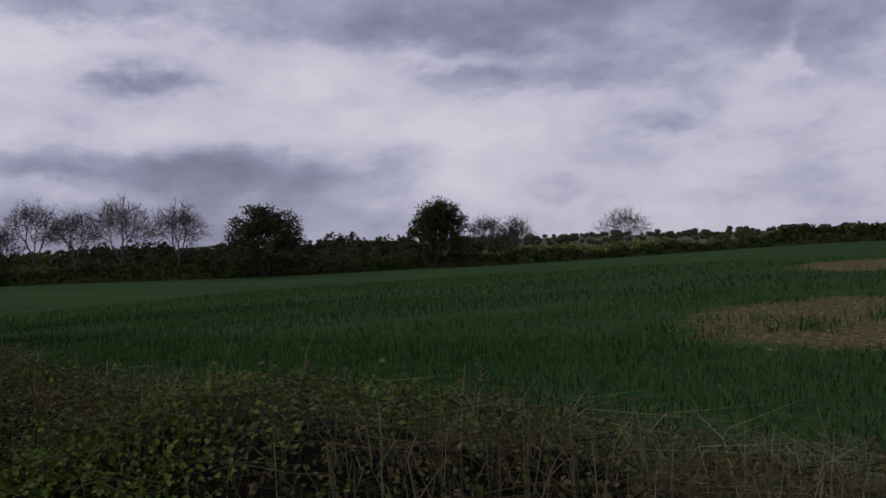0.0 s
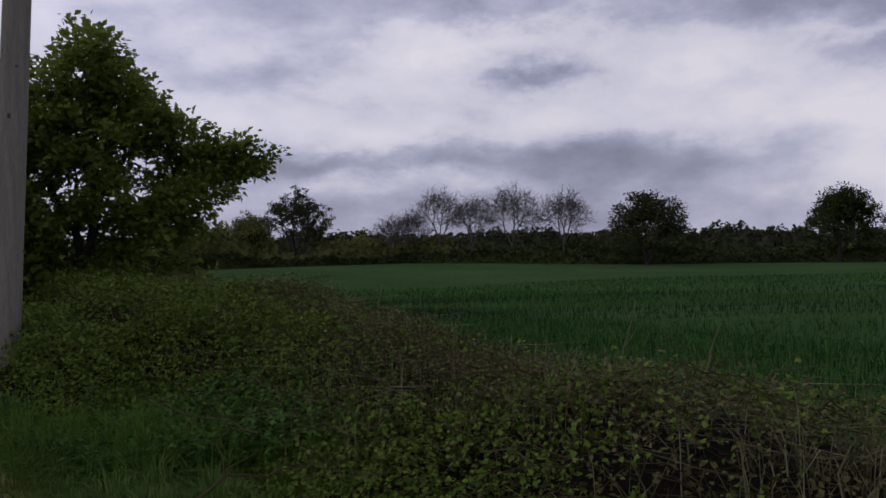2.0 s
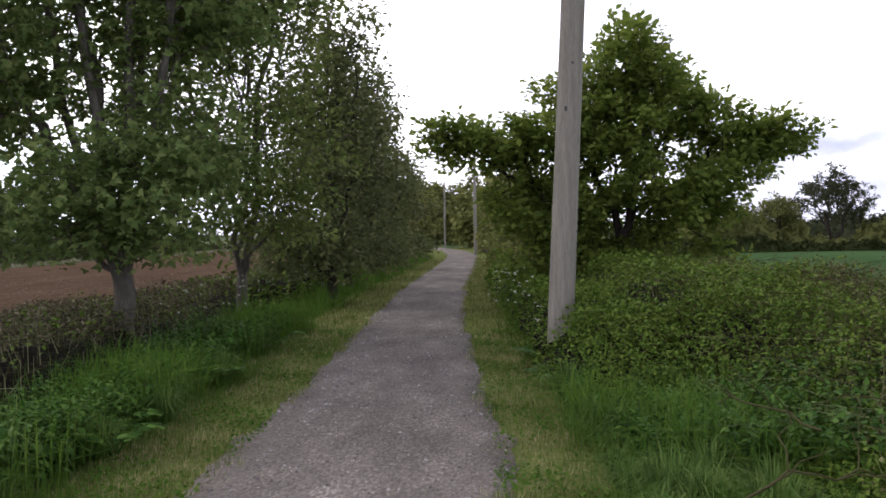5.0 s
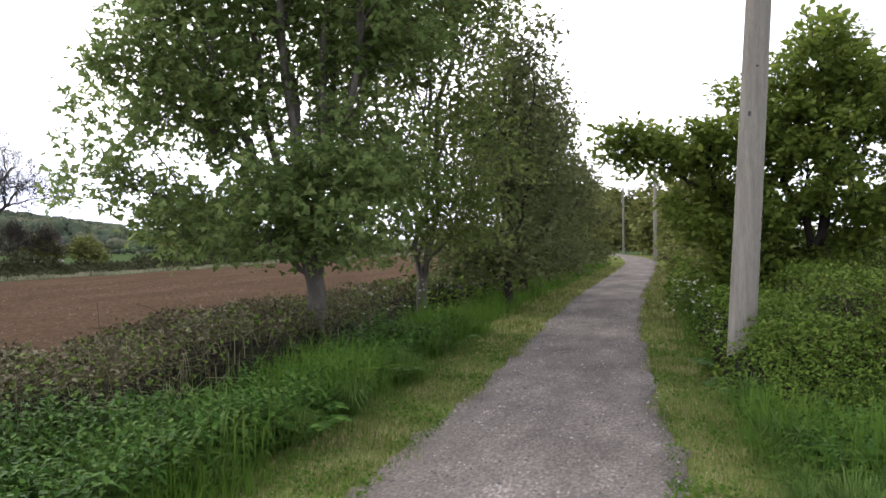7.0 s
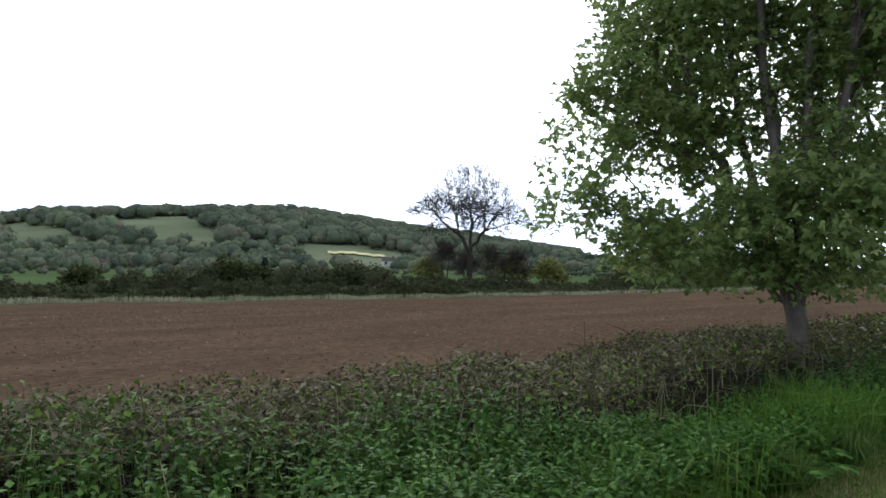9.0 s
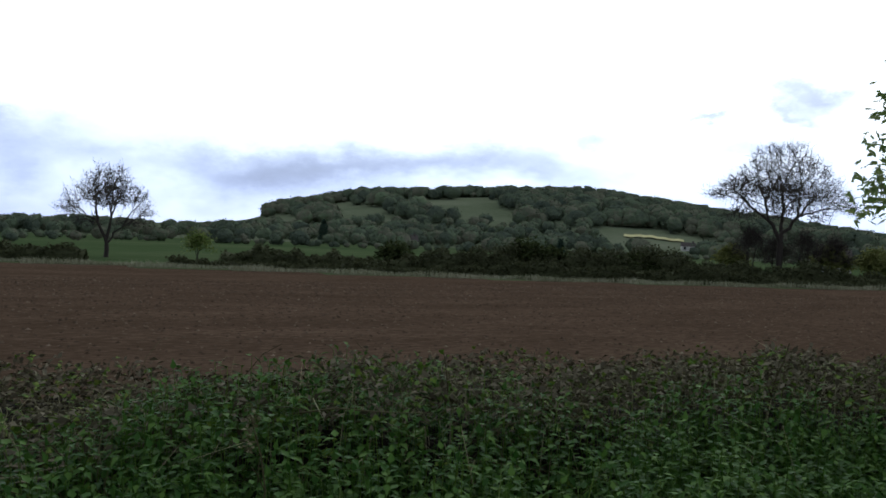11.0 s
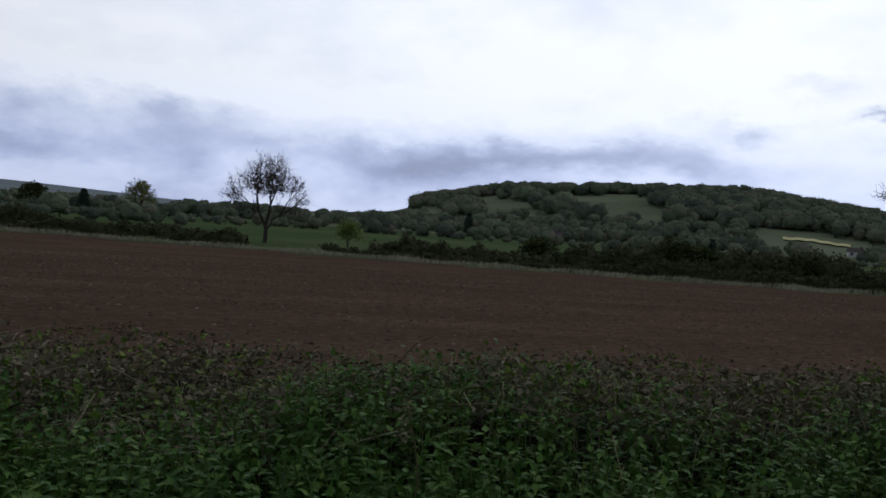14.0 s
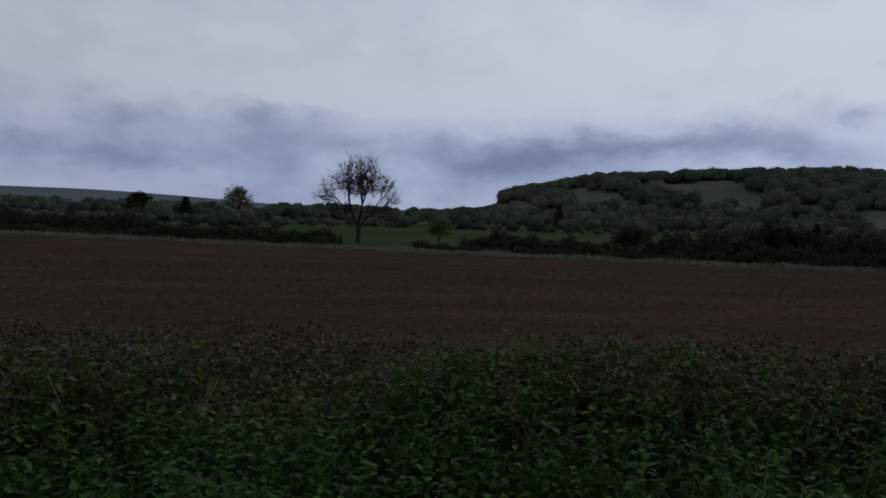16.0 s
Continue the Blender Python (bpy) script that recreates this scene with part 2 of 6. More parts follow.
M = {
    "gravel": surface("gravel_path", [(0.3, (0.068, 0.059, 0.054)), (0.45, (0.136, 0.118, 0.105)), (0.56, (0.210, 0.182, 0.162)), (0.66, (0.408, 0.357, 0.323))], 1.6, 30, 0.95, 1.0, 0.015, (1.0, 0.45, 1.0), mixf=0.6),
    "grit": leafy("loose_grit", [(0.0, (0.07, 0.067, 0.066)), (0.55, (0.16, 0.153, 0.15)), (1.0, (0.42, 0.405, 0.39))], 0.0, 0.9, 0.1),
    "earth": surface("bare_earth", [(0.3, (0.05, 0.045, 0.025)), (0.55, (0.08, 0.07, 0.04)), (0.8, (0.12, 0.10, 0.06))], 0.8, 14, 0.95, 0.5, 0.03, spec=0.0),
    "plough": surface("ploughed_soil", [(0.3, (0.046, 0.031, 0.019)), (0.5, (0.082, 0.055, 0.037)), (0.72, (0.155, 0.105, 0.074))], 0.35, 26, 0.97, 1.0, 0.05, (1.0, 0.4, 1.0), mixf=0.68, spec=0.0),
    "clod": leafy("dry_soil_clods", [(0.0, (0.030, 0.020, 0.013)), (0.6, (0.075, 0.053, 0.036)), (0.9, (0.129, 0.095, 0.067)), (1.0, (0.238, 0.189, 0.143))], 0.0, 0.95, 0.1),
    "crop": surface("young_wheat", [(0.3, (0.029, 0.059, 0.022)), (0.5, (0.052, 0.097, 0.038)), (0.72, (0.081, 0.133, 0.054))], 0.07, 50, 0.85, 0.9, 0.15, (1, 0.6, 1), mixf=0.6, spec=0.0),
    # far land, its pale blue-grey colour painted to carry the distance haze
    "farhill": surface("far_hill_haze_tint", [(0.3, (0.15, 0.17, 0.18)), (0.7, (0.21, 0.235, 0.24))], 0.01, 8, 0.95, 0.2, 0.5, spec=0.0),
    "stone": surface("pale_stone", [(0.3, (0.32, 0.31, 0.29)), (0.7, (0.48, 0.47, 0.44))], 9, 5, 0.9, 0.5, 0.01),
    "meadow": surface("meadow_grass", [(0.3, (0.041, 0.066, 0.028)), (0.5, (0.066, 0.094, 0.041)), (0.7, (0.102, 0.123, 0.064))], 0.012, 20, 0.9, 0.4, 0.1, spec=0.0, mixf=0.35),
    "turf": surface("trodden_turf", [(0.3, (0.070, 0.096, 0.030)), (0.5, (0.125, 0.150, 0.047)), (0.7, (0.23, 0.22, 0.095))], 1.2, 16, 0.95, 0.6, 0.02, spec=0.0),
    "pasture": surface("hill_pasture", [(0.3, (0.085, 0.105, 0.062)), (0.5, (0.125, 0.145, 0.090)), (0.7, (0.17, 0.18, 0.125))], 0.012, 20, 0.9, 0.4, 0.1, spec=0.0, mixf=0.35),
    "rape": surface("yellow_crop", [(0.3, (0.30, 0.28, 0.12)), (0.5, (0.44, 0.41, 0.19)), (0.7, (0.52, 0.49, 0.28))], 0.08, 20, 0.9, 0.2, 0.1),
    "pole": surface("weathered_pole_wood", [(0.25, (0.127, 0.115, 0.095)), (0.45, (0.223, 0.203, 0.171)), (0.62, (0.307, 0.282, 0.241)), (0.78, (0.424, 0.390, 0.333))], 2.2, 9, 0.9, 0.7, 0.012, (7, 7, 0.5)),
    "bark": surface("grey_bark", [(0.3, (0.055, 0.048, 0.040)), (0.5, (0.115, 0.103, 0.088)), (0.75, (0.22, 0.205, 0.18))], 1.6, 12, 0.95, 0.8, 0.03, (1, 1, 0.35)),
    "darkbark": surface("dark_bark", [(0.3, (0.025, 0.021, 0.018)), (0.6, (0.055, 0.047, 0.04)), (0.8, (0.09, 0.08, 0.07))], 1.6, 12, 0.95, 0.6, 0.03, (1, 1, 0.35)),
    "farbark": surface("greyish_bark", [(0.3, (0.076, 0.067, 0.061)), (0.7, (0.140, 0.125, 0.111))], 0.8, 6, 0.95, 0.3, 0.03),
    "wire": surface("dull_cable", [(0.3, (0.10, 0.10, 0.11)), (0.7, (0.16, 0.16, 0.17))], 3, 5, 0.6, 0.1, 0.002, metal=0.6),
    "sycamore": leafy("sycamore_leaf", [(0.00, (0.097, 0.149, 0.046)), (0.50, (0.168, 0.239, 0.075)), (1.00, (0.307, 0.344, 0.121))], 0.5, spec=0.1),
    "maple": leafy("field_maple_leaf", [(0.00, (0.086, 0.129, 0.031)), (0.50, (0.150, 0.200, 0.053)), (1.00, (0.260, 0.289, 0.095))], 0.5, spec=0.15),
    "oak": leafy("oak_leaf", [(0.00, (0.076, 0.120, 0.024)), (0.50, (0.160, 0.220, 0.041)), (1.00, (0.293, 0.334, 0.076))], 0.5, spec=0.15),
    "thorn": leafy("hawthorn_leaf", [(0.00, (0.060, 0.080, 0.030)), (0.50, (0.123, 0.144, 0.056)), (1.00, (0.236, 0.232, 0.102))], 0.4, 0.55, 0.45, 0.7, spec=0.12),
    "hedge": leafy("hedge_leaf", [(0.00, (0.024, 0.034, 0.012)), (0.50, (0.048, 0.063, 0.022)), (1.00, (0.094, 0.101, 0.038))], 0.2, 0.7, 0.5, 0.12),
    "hedgeolive": leafy("olive_hedge_leaf", [(0.00, (0.094, 0.113, 0.037)), (0.50, (0.170, 0.182, 0.060)), (1.00, (0.277, 0.272, 0.098))], 0.25, 0.7, 0.5, 0.1),
    # mixed foliage greens, lightened and greyed so the colour holds distance haze
    "farwood": canopy("hazed_far_wood_foliage", [(0.32, (0.050, 0.066, 0.050)), (0.43, (0.084, 0.102, 0.072)), (0.50, (0.106, 0.136, 0.082)), (0.57, (0.142, 0.136, 0.098)), (0.66, (0.130, 0.170, 0.098))]),
    "scrub": leafy("scrub_leaf", [(0.00, (0.034, 0.040, 0.018)), (0.50, (0.064, 0.070, 0.034)), (1.00, (0.102, 0.106, 0.054))], 0.2, 0.7, 0.5, 0.12),
    "farleaf": leafy("distant_leaf", [(0.00, (0.030, 0.038, 0.020)), (0.50, (0.055, 0.062, 0.033)), (1.00, (0.090, 0.090, 0.050))], 0.1, 0.9, 0.6, 0.06),
    "conifer": leafy("conifer_needles", [(0.0, (0.024, 0.042, 0.030)), (1.0, (0.053, 0.083, 0.057))], 0.1, 0.8, 0.2),
    "twig": leafy("bare_twigs", [(0.0, (0.075, 0.065, 0.058)), (1.0, (0.16, 0.14, 0.12))], 0.0, 0.9, 0.2),
    "bud": leafy("opening_buds", [(0.00, (0.063, 0.055, 0.043)), (1.00, (0.119, 0.105, 0.081))], 0.2, 0.8, 0.2),
    "grass": leafy("tall_grass_blade", [(0.00, (0.041, 0.096, 0.014)), (0.50, (0.081, 0.162, 0.024)), (1.00, (0.181, 0.251, 0.048))], 0.35, 0.55, 0.45, 0.8, spec=0.03),
    "mown": leafy("short_verge_grass", [(0.22, (0.060, 0.096, 0.024)), (0.42, (0.140, 0.178, 0.045)), (0.55, (0.225, 0.235, 0.080)), (0.72, (0.42, 0.37, 0.21))], 0.2, 0.8, 0.6, 2.4),
    "margin": leafy("rough_margin_grass", [(0.0, (0.12, 0.14, 0.07)), (0.5, (0.25, 0.25, 0.16)), (1.0, (0.46, 0.44, 0.33))], 0.2, 0.8, 0.6, 0.25),
    "wheat": leafy("wheat_blade", [(0.00, (0.009, 0.036, 0.008)), (0.40, (0.027, 0.080, 0.016)), (0.70, (0.049, 0.128, 0.026)), (1.00, (0.095, 0.195, 0.045))], 0.15, 0.6, 0.25, 0.35, spec=0.02),
    # wheat darkened in colour to paint the shade of the wheel-track gaps
    "wheatshade": leafy("shaded_wheat_blade", [(0.0, (0.008, 0.024, 0.008)), (1.0, (0.024, 0.058, 0.018))], 0.2, 0.6, 0.3, 0.4),
    "straw": leafy("dry_stalks", [(0.0, (0.073, 0.068, 0.031)), (0.5, (0.143, 0.133, 0.069)), (1.0, (0.309, 0.293, 0.172))], 0.15, 0.8, 0.2, 0.6),
    "cane": leafy("bramble_cane", [(0.00, (0.029, 0.027, 0.012)), (0.60, (0.073, 0.065, 0.032)), (1.00, (0.167, 0.158, 0.085))], 0.0, 0.8, 0.2, 0.6),
    "bramble": leafy("bramble_leaf", [(0.00, (0.030, 0.062, 0.009)), (0.35, (0.071, 0.125, 0.017)), (0.60, (0.126, 0.200, 0.029)), (0.80, (0.178, 0.221, 0.044)), (1.00, (0.201, 0.169, 0.044))], 0.12, 0.5, 0.4, 1.5, spec=0.07),
    "withered": leafy("withered_bramble_leaf", [(0.00, (0.034, 0.033, 0.011)), (0.40, (0.080, 0.073, 0.027)), (0.75, (0.132, 0.121, 0.051)), (1.00, (0.206, 0.202, 0.093))], 0.1, 0.75, 0.3, 0.7, spec=0.1),
    "bleached": leafy("bleached_bramble_leaf", [(0.00, (0.022, 0.020, 0.011)), (0.40, (0.085, 0.074, 0.046)), (0.75, (0.18, 0.158, 0.105)), (1.00, (0.32, 0.285, 0.20))], 0.1, 0.8, 0.3, 0.7),
    "tussock": leafy("tussock_blade", [(0.00, (0.047, 0.098, 0.022)), (0.50, (0.104, 0.180, 0.044)), (1.00, (0.227, 0.282, 0.094))], 0.3, 0.6, 0.3, 0.8),
    "nettle": leafy("nettle_leaf", [(0.00, (0.016, 0.045, 0.007)), (0.40, (0.040, 0.095, 0.017)), (0.70, (0.077, 0.150, 0.027)), (1.00, (0.140, 0.218, 0.048))], 0.15, 0.5, 0.35, 1.1, spec=0.06),
    "petal": leafy("cow_parsley_flower", [(0.00, (0.25, 0.27, 0.2)), (1.00, (0.42, 0.43, 0.36))], 0.2, 0.8, 0.1),
    "white": surface("pale_render", [(0.3, (0.42, 0.41, 0.38)), (0.7, (0.55, 0.54, 0.50))], 0.5, 6, 0.9, 0.1, 0.01),
    "tile": surface("dark_roof", [(0.3, (0.06, 0.05, 0.047)), (0.7, (0.10, 0.085, 0.078))], 0.8, 6, 0.9, 0.3, 0.02),
    "pane": surface("dark_window", [(0.3, (0.02, 0.022, 0.025)), (0.7, (0.04, 0.042, 0.045))], 1, 2, 0.15, 0.0, 0.01),
    # litter in the banks, near-black because the shade between leaves is in its colour
    "littershade": surface("litter_gap_shade", [(0.3, (0.006, 0.004, 0.003)), (0.5, (0.010, 0.008, 0.005)), (0.7, (0.019, 0.015, 0.009))], 3.0, 9, 0.95, 1.0, 0.05),
    "plate": surface("faded_plate", [(0.3, (0.05, 0.05, 0.055)), (0.7, (0.09, 0.09, 0.09))], 8, 4, 0.6, 0.1, 0.002),
}

def failed_patches(m, stops, spots):
    """Bare, stony ground where the crop failed, with ragged edges, on a crop material."""
    t = m.node_tree
    b = t.nodes["Principled BSDF"]
    old = b.inputs["Base Color"].links[0].from_socket
    co = t.nodes.new("ShaderNodeTexCoord")
    xyz = t.nodes.new("ShaderNodeSeparateXYZ")
    t.links.new(co.outputs["Object"], xyz.inputs[0])

    def math_node(op, *args):
        n = t.nodes.new("ShaderNodeMath")
        n.operation = op
        for i, v in enumerate(args):
            if isinstance(v, (int, float)):
                n.inputs[i].default_value = v
            else:
                t.links.new(v, n.inputs[i])
        return n.outputs[0]

    best = None
    for x, y, rx, ry in spots:
        dx = math_node("MULTIPLY_ADD", xyz.outputs[0], 1 / rx, -x / rx)
        dy = math_node("MULTIPLY_ADD", xyz.outputs[1], 1 / ry, -y / ry)
        d = math_node("MULTIPLY_ADD", dx, dx, math_node("MULTIPLY", dy, dy))
        best = d if best is None else math_node("MINIMUM", best, d)
    edge_noise, stones = t.nodes.new("ShaderNodeTexNoise"), t.nodes.new("ShaderNodeTexNoise")
    for n, sc, de in ((edge_noise, 0.7, 6), (stones, 7.0, 6)):
        n.inputs["Scale"].default_value, n.inputs["Detail"].default_value = sc, de
        n.inputs["Roughness"].default_value = 0.7
        t.links.new(co.outputs["Object"], n.inputs["Vector"])
    best = math_node("MULTIPLY_ADD", edge_noise.outputs[0], 1.6, math_node("SUBTRACT", best, 0.8))
    mask = t.nodes.new("ShaderNodeMapRange")
    for i, v in enumerate((0.75, 1.1, 1.0, 0.0)):
        mask.inputs[1 + i].default_value = v
    t.links.new(best, mask.inputs[0])
    r = ramp_of(t.nodes, stops)
    t.links.new(stones.outputs[0], r.inputs[0])
    mx = t.nodes.new("ShaderNodeMix")
    mx.data_type = "RGBA"
    t.links.new(mask.outputs[0], mx.inputs[0])
    t.links.new(old, mx.inputs[6])
    t.links.new(r.outputs[0], mx.inputs[7])
    t.links.new(mx.outputs[2], b.inputs["Base Color"])


failed_patches(M["crop"], [(0.3, (0.045, 0.050, 0.020)), (0.45, (0.11, 0.095, 0.042)), (0.58, (0.20, 0.165, 0.085)), (0.72, (0.42, 0.37, 0.26))], [(18.0, 1.6, 5.2, 3.0), (42, 2.0, 6.5, 4.0)])

# ---- mesh helpers ----
RNG = np.random.default_rng(11)


def mesh_of(name, V, F, mat, smooth=False):
    """A mesh from numpy vertices and faces that all have as many corners."""
    me = bpy.data.meshes.new(name)
    V, F = np.asarray(V, float), np.asarray(F, int)
    me.vertices.add(len(V))
    me.vertices.foreach_set("co", V.ravel())
    k = F.shape[1]
    me.loops.add(F.size)
    me.loops.foreach_set("vertex_index", F.ravel())
    me.polygons.add(len(F))
    me.polygons.foreach_set("loop_start", np.arange(len(F)) * k)
    me.polygons.foreach_set("loop_total", np.full(len(F), k))
    if smooth:
        me.polygons.foreach_set("use_smooth", np.ones(len(F), bool))
    me.materials.append(mat)
    me.update(calc_edges=True)
    me.validate()
    return me


def piece(name, V, F, mat, parent=None, label="", smooth=False):
    ob = new(name, mesh_of(name, V, F, mat, smooth))
    if parent:
        ob.parent = parent
    return tagged(ob, label) if label else ob


def thing(name, at, label, category, group="", kind=""):
    ob = new(name)
    ob.location = at
    ob.empty_display_size = 0.2
    return tagged(ob, label, category, group, kind)


def join(parts):
    """Joins (V, F) pairs of one corner count."""
    Vs, Fs, n = [], [], 0
    for V, F in parts:
        Vs.append(V)
        Fs.append(np.asarray(F) + n)
        n += len(V)
    return np.concatenate(Vs), np.concatenate(Fs)


def unit(a):
    return a / np.maximum(np.linalg.norm(a, axis=-1, keepdims=True), 1e-9)


def crowns(C, H, W, rng, rings=5, segs=8, jag=0.38):
    """Lumpy closed tree crowns, each one island, as far woods show them."""
    n = len(C)
    ph = np.linspace(-0.35, 0.5, rings) * math.pi
    th = np.arange(segs) * 2 * math.pi / segs
    R = 1 + rng.normal(0, jag, (n, rings, segs))
    R[:, -1] = R[:, -1].mean(1, keepdims=True) * 0.5 + 0.5
    x = np.cos(ph)[None, :, None] * np.cos(th)[None, None] * R
    y = np.cos(ph)[None, :, None] * np.sin(th)[None, None] * R
    z = np.sin(ph)[None, :, None] * R * np.ones((1, 1, segs))
    V = np.stack([x * W[:, None, None] / 2, y * W[:, None, None] / 2, z * H[:, None, None] * 0.45 + H[:, None, None] * 0.5], -1) + C[:, None, None]
    I, J = np.meshgrid(np.arange(rings - 1), np.arange(segs), indexing="ij")
    J2 = (J + 1) % segs
    q = np.stack([I * segs + J, I * segs + J2, (I + 1) * segs + J2, (I + 1) * segs + J], -1).reshape(-1, 4)
    F = (np.arange(n)[:, None, None] * rings * segs + q[None]).reshape(-1, 4)
    return V.reshape(-1, 3), F


def leaves(C, size, rng, droop=0.3, width=0.6, lobes=1, fold=0.15, out=None):
    """Kite-shaped leaves, each at a centre of C; three lobes make a palmate leaf."""
    C = np.asarray(C)
    n = len(C)
    s = np.asarray(size) * rng.uniform(0.65, 1.35, n)
    d = rng.normal(size=(n, 3))
    if out is not None:
        d = d + out * 0.8
    d[:, 2] = d[:, 2] * 0.6 - droop
    d = unit(d)
    w = unit(np.cross(d, rng.normal(size=(n, 3)) * 0.6 + np.array([0, 0, 1.0])))
    nn = np.cross(w, d)
    Vs = []
    turns = (0.0,) if lobes == 1 else (0.0, 0.95, -0.95)
    for k, a in enumerate(turns):
        dd = d * math.cos(a) + w * math.sin(a)
        ww = w * math.cos(a) - d * math.sin(a)
        L = (s * (1.0 if k == 0 else 0.75))[:, None]
        h = L * width * 0.5
        Vs.append(np.stack([C, C + dd * L * 0.5 + ww * h + nn * L * fold, C + dd * L, C + dd * L * 0.5 - ww * h + nn * L * fold], 1))
    V = np.concatenate(Vs, 1).reshape(-1, 3)
    return V, np.arange(len(V)).reshape(-1, 4)


def tubes(paths, sides=5):
    """Tapered tubes along paths [(points, radii)]."""
    parts = []
    for P, r in paths:
        P, r = np.asarray(P, float), np.asarray(r, float)
        T = unit(np.gradient(P, axis=0))
        ref = np.array([0.0, 0, 1]) if abs(T[:, 2]).mean() < 0.8 else np.array([1.0, 0, 0])
        A = unit(np.cross(T, ref))
        B = np.cross(T, A)
        a = np.arange(sides) * 2 * math.pi / sides
        V = P[:, None] + r[:, None, None] * (A[:, None] * np.cos(a)[:, None] + B[:, None] * np.sin(a)[:, None])
        k = len(P)
        i, j = np.meshgrid(np.arange(k - 1), np.arange(sides), indexing="ij")
        j2 = (j + 1) % sides
        F = np.stack([i * sides + j, i * sides + j2, (i + 1) * sides + j2, (i + 1) * sides + j], -1).reshape(-1, 4)
        parts.append((V.reshape(-1, 3), F))
    return join(parts)


def bend(a, b, n, sag, rng, wob=0.0):
    """A bowed line from a to b."""
    a, b = np.asarray(a, float), np.asarray(b, float)
    t = np.linspace(0, 1, n)[:, None]
    P = a + (b - a) * t
    P[:, 2] += sag * np.sin(math.pi * t[:, 0])
    if wob:
        P[1:-1] += rng.normal(size=(n - 2, 3)) * wob
    return P


def ramify(tips, start, rng, trunk_r, first=3, min_r=0.004, wob=0.05):
    """Branches that fork from start until each tip is reached; thickness follows the number of tips fed."""
    r_tip = trunk_r / len(tips) ** 0.47
    big, fine = [], []

    def rec(idx, p, r_in, level):
        n = len(idx)
        Q = tips[idx]
        if n <= 2:
            for q in Q:
                L = np.linalg.norm(q - p)
                fine.append((bend(p, q, 3, 0.04 * L, rng, wob * 0.5 * L), np.maximum(np.linspace(min(r_in, 1.5 * r_tip), 0.6 * r_tip, 3), min_r)))
            return
        k = min(first if level == 0 else (3 if n > 8 else 2), n)
        D = unit(Q - p) + 0.25 * (Q - p) / np.abs(Q - p).max()
        cen = D[rng.choice(n, k, replace=False)]
        for _ in range(5):
            lab = np.argmin(((D[:, None] - cen[None]) ** 2).sum(-1), 1)
            cen = np.array([D[lab == j].mean(0) if (lab == j).any() else cen[j] for j in range(k)])
        for j in range(k):
            sel = idx[lab == j]
            if not len(sel):
                continue
            c = tips[sel].mean(0)
            f = rng.uniform(0.38, 0.55)
            node = p + (c - p) * f
            L = np.linalg.norm(node - p)
            r = min(r_tip * len(sel) ** 0.47, r_in * 0.97)
            m = 5 if len(sel) > len(tips) / 14 else 3 if len(sel) > 2 else 2
            (big if m == 5 else fine).append((bend(p, node, m, 0.05 * L, rng, wob * L), np.maximum(np.linspace(r, r * 0.82, m), min_r)))
            rec(sel, node, r * 0.82, level + 1)

    rec(np.arange(len(tips)), np.asarray(start, float), trunk_r * 0.9, 0)
    return big, fine


def lobe_tips(lobes, n, rng, shell=0.45):
    """Twig ends spread through ellipsoids, more of them near the outside."""
    vol = np.array([l[3] * l[4] * l[5] for l in lobes]) ** 0.67
    pick = rng.choice(len(lobes), n, p=vol / vol.sum())
    u = unit(rng.normal(size=(n, 3)))
    rad = rng.uniform(0, 1, n) ** shell
    A = np.array(lobes)[pick]
    return A[:, :3] + u * A[:, 3:] * rad[:, None], u


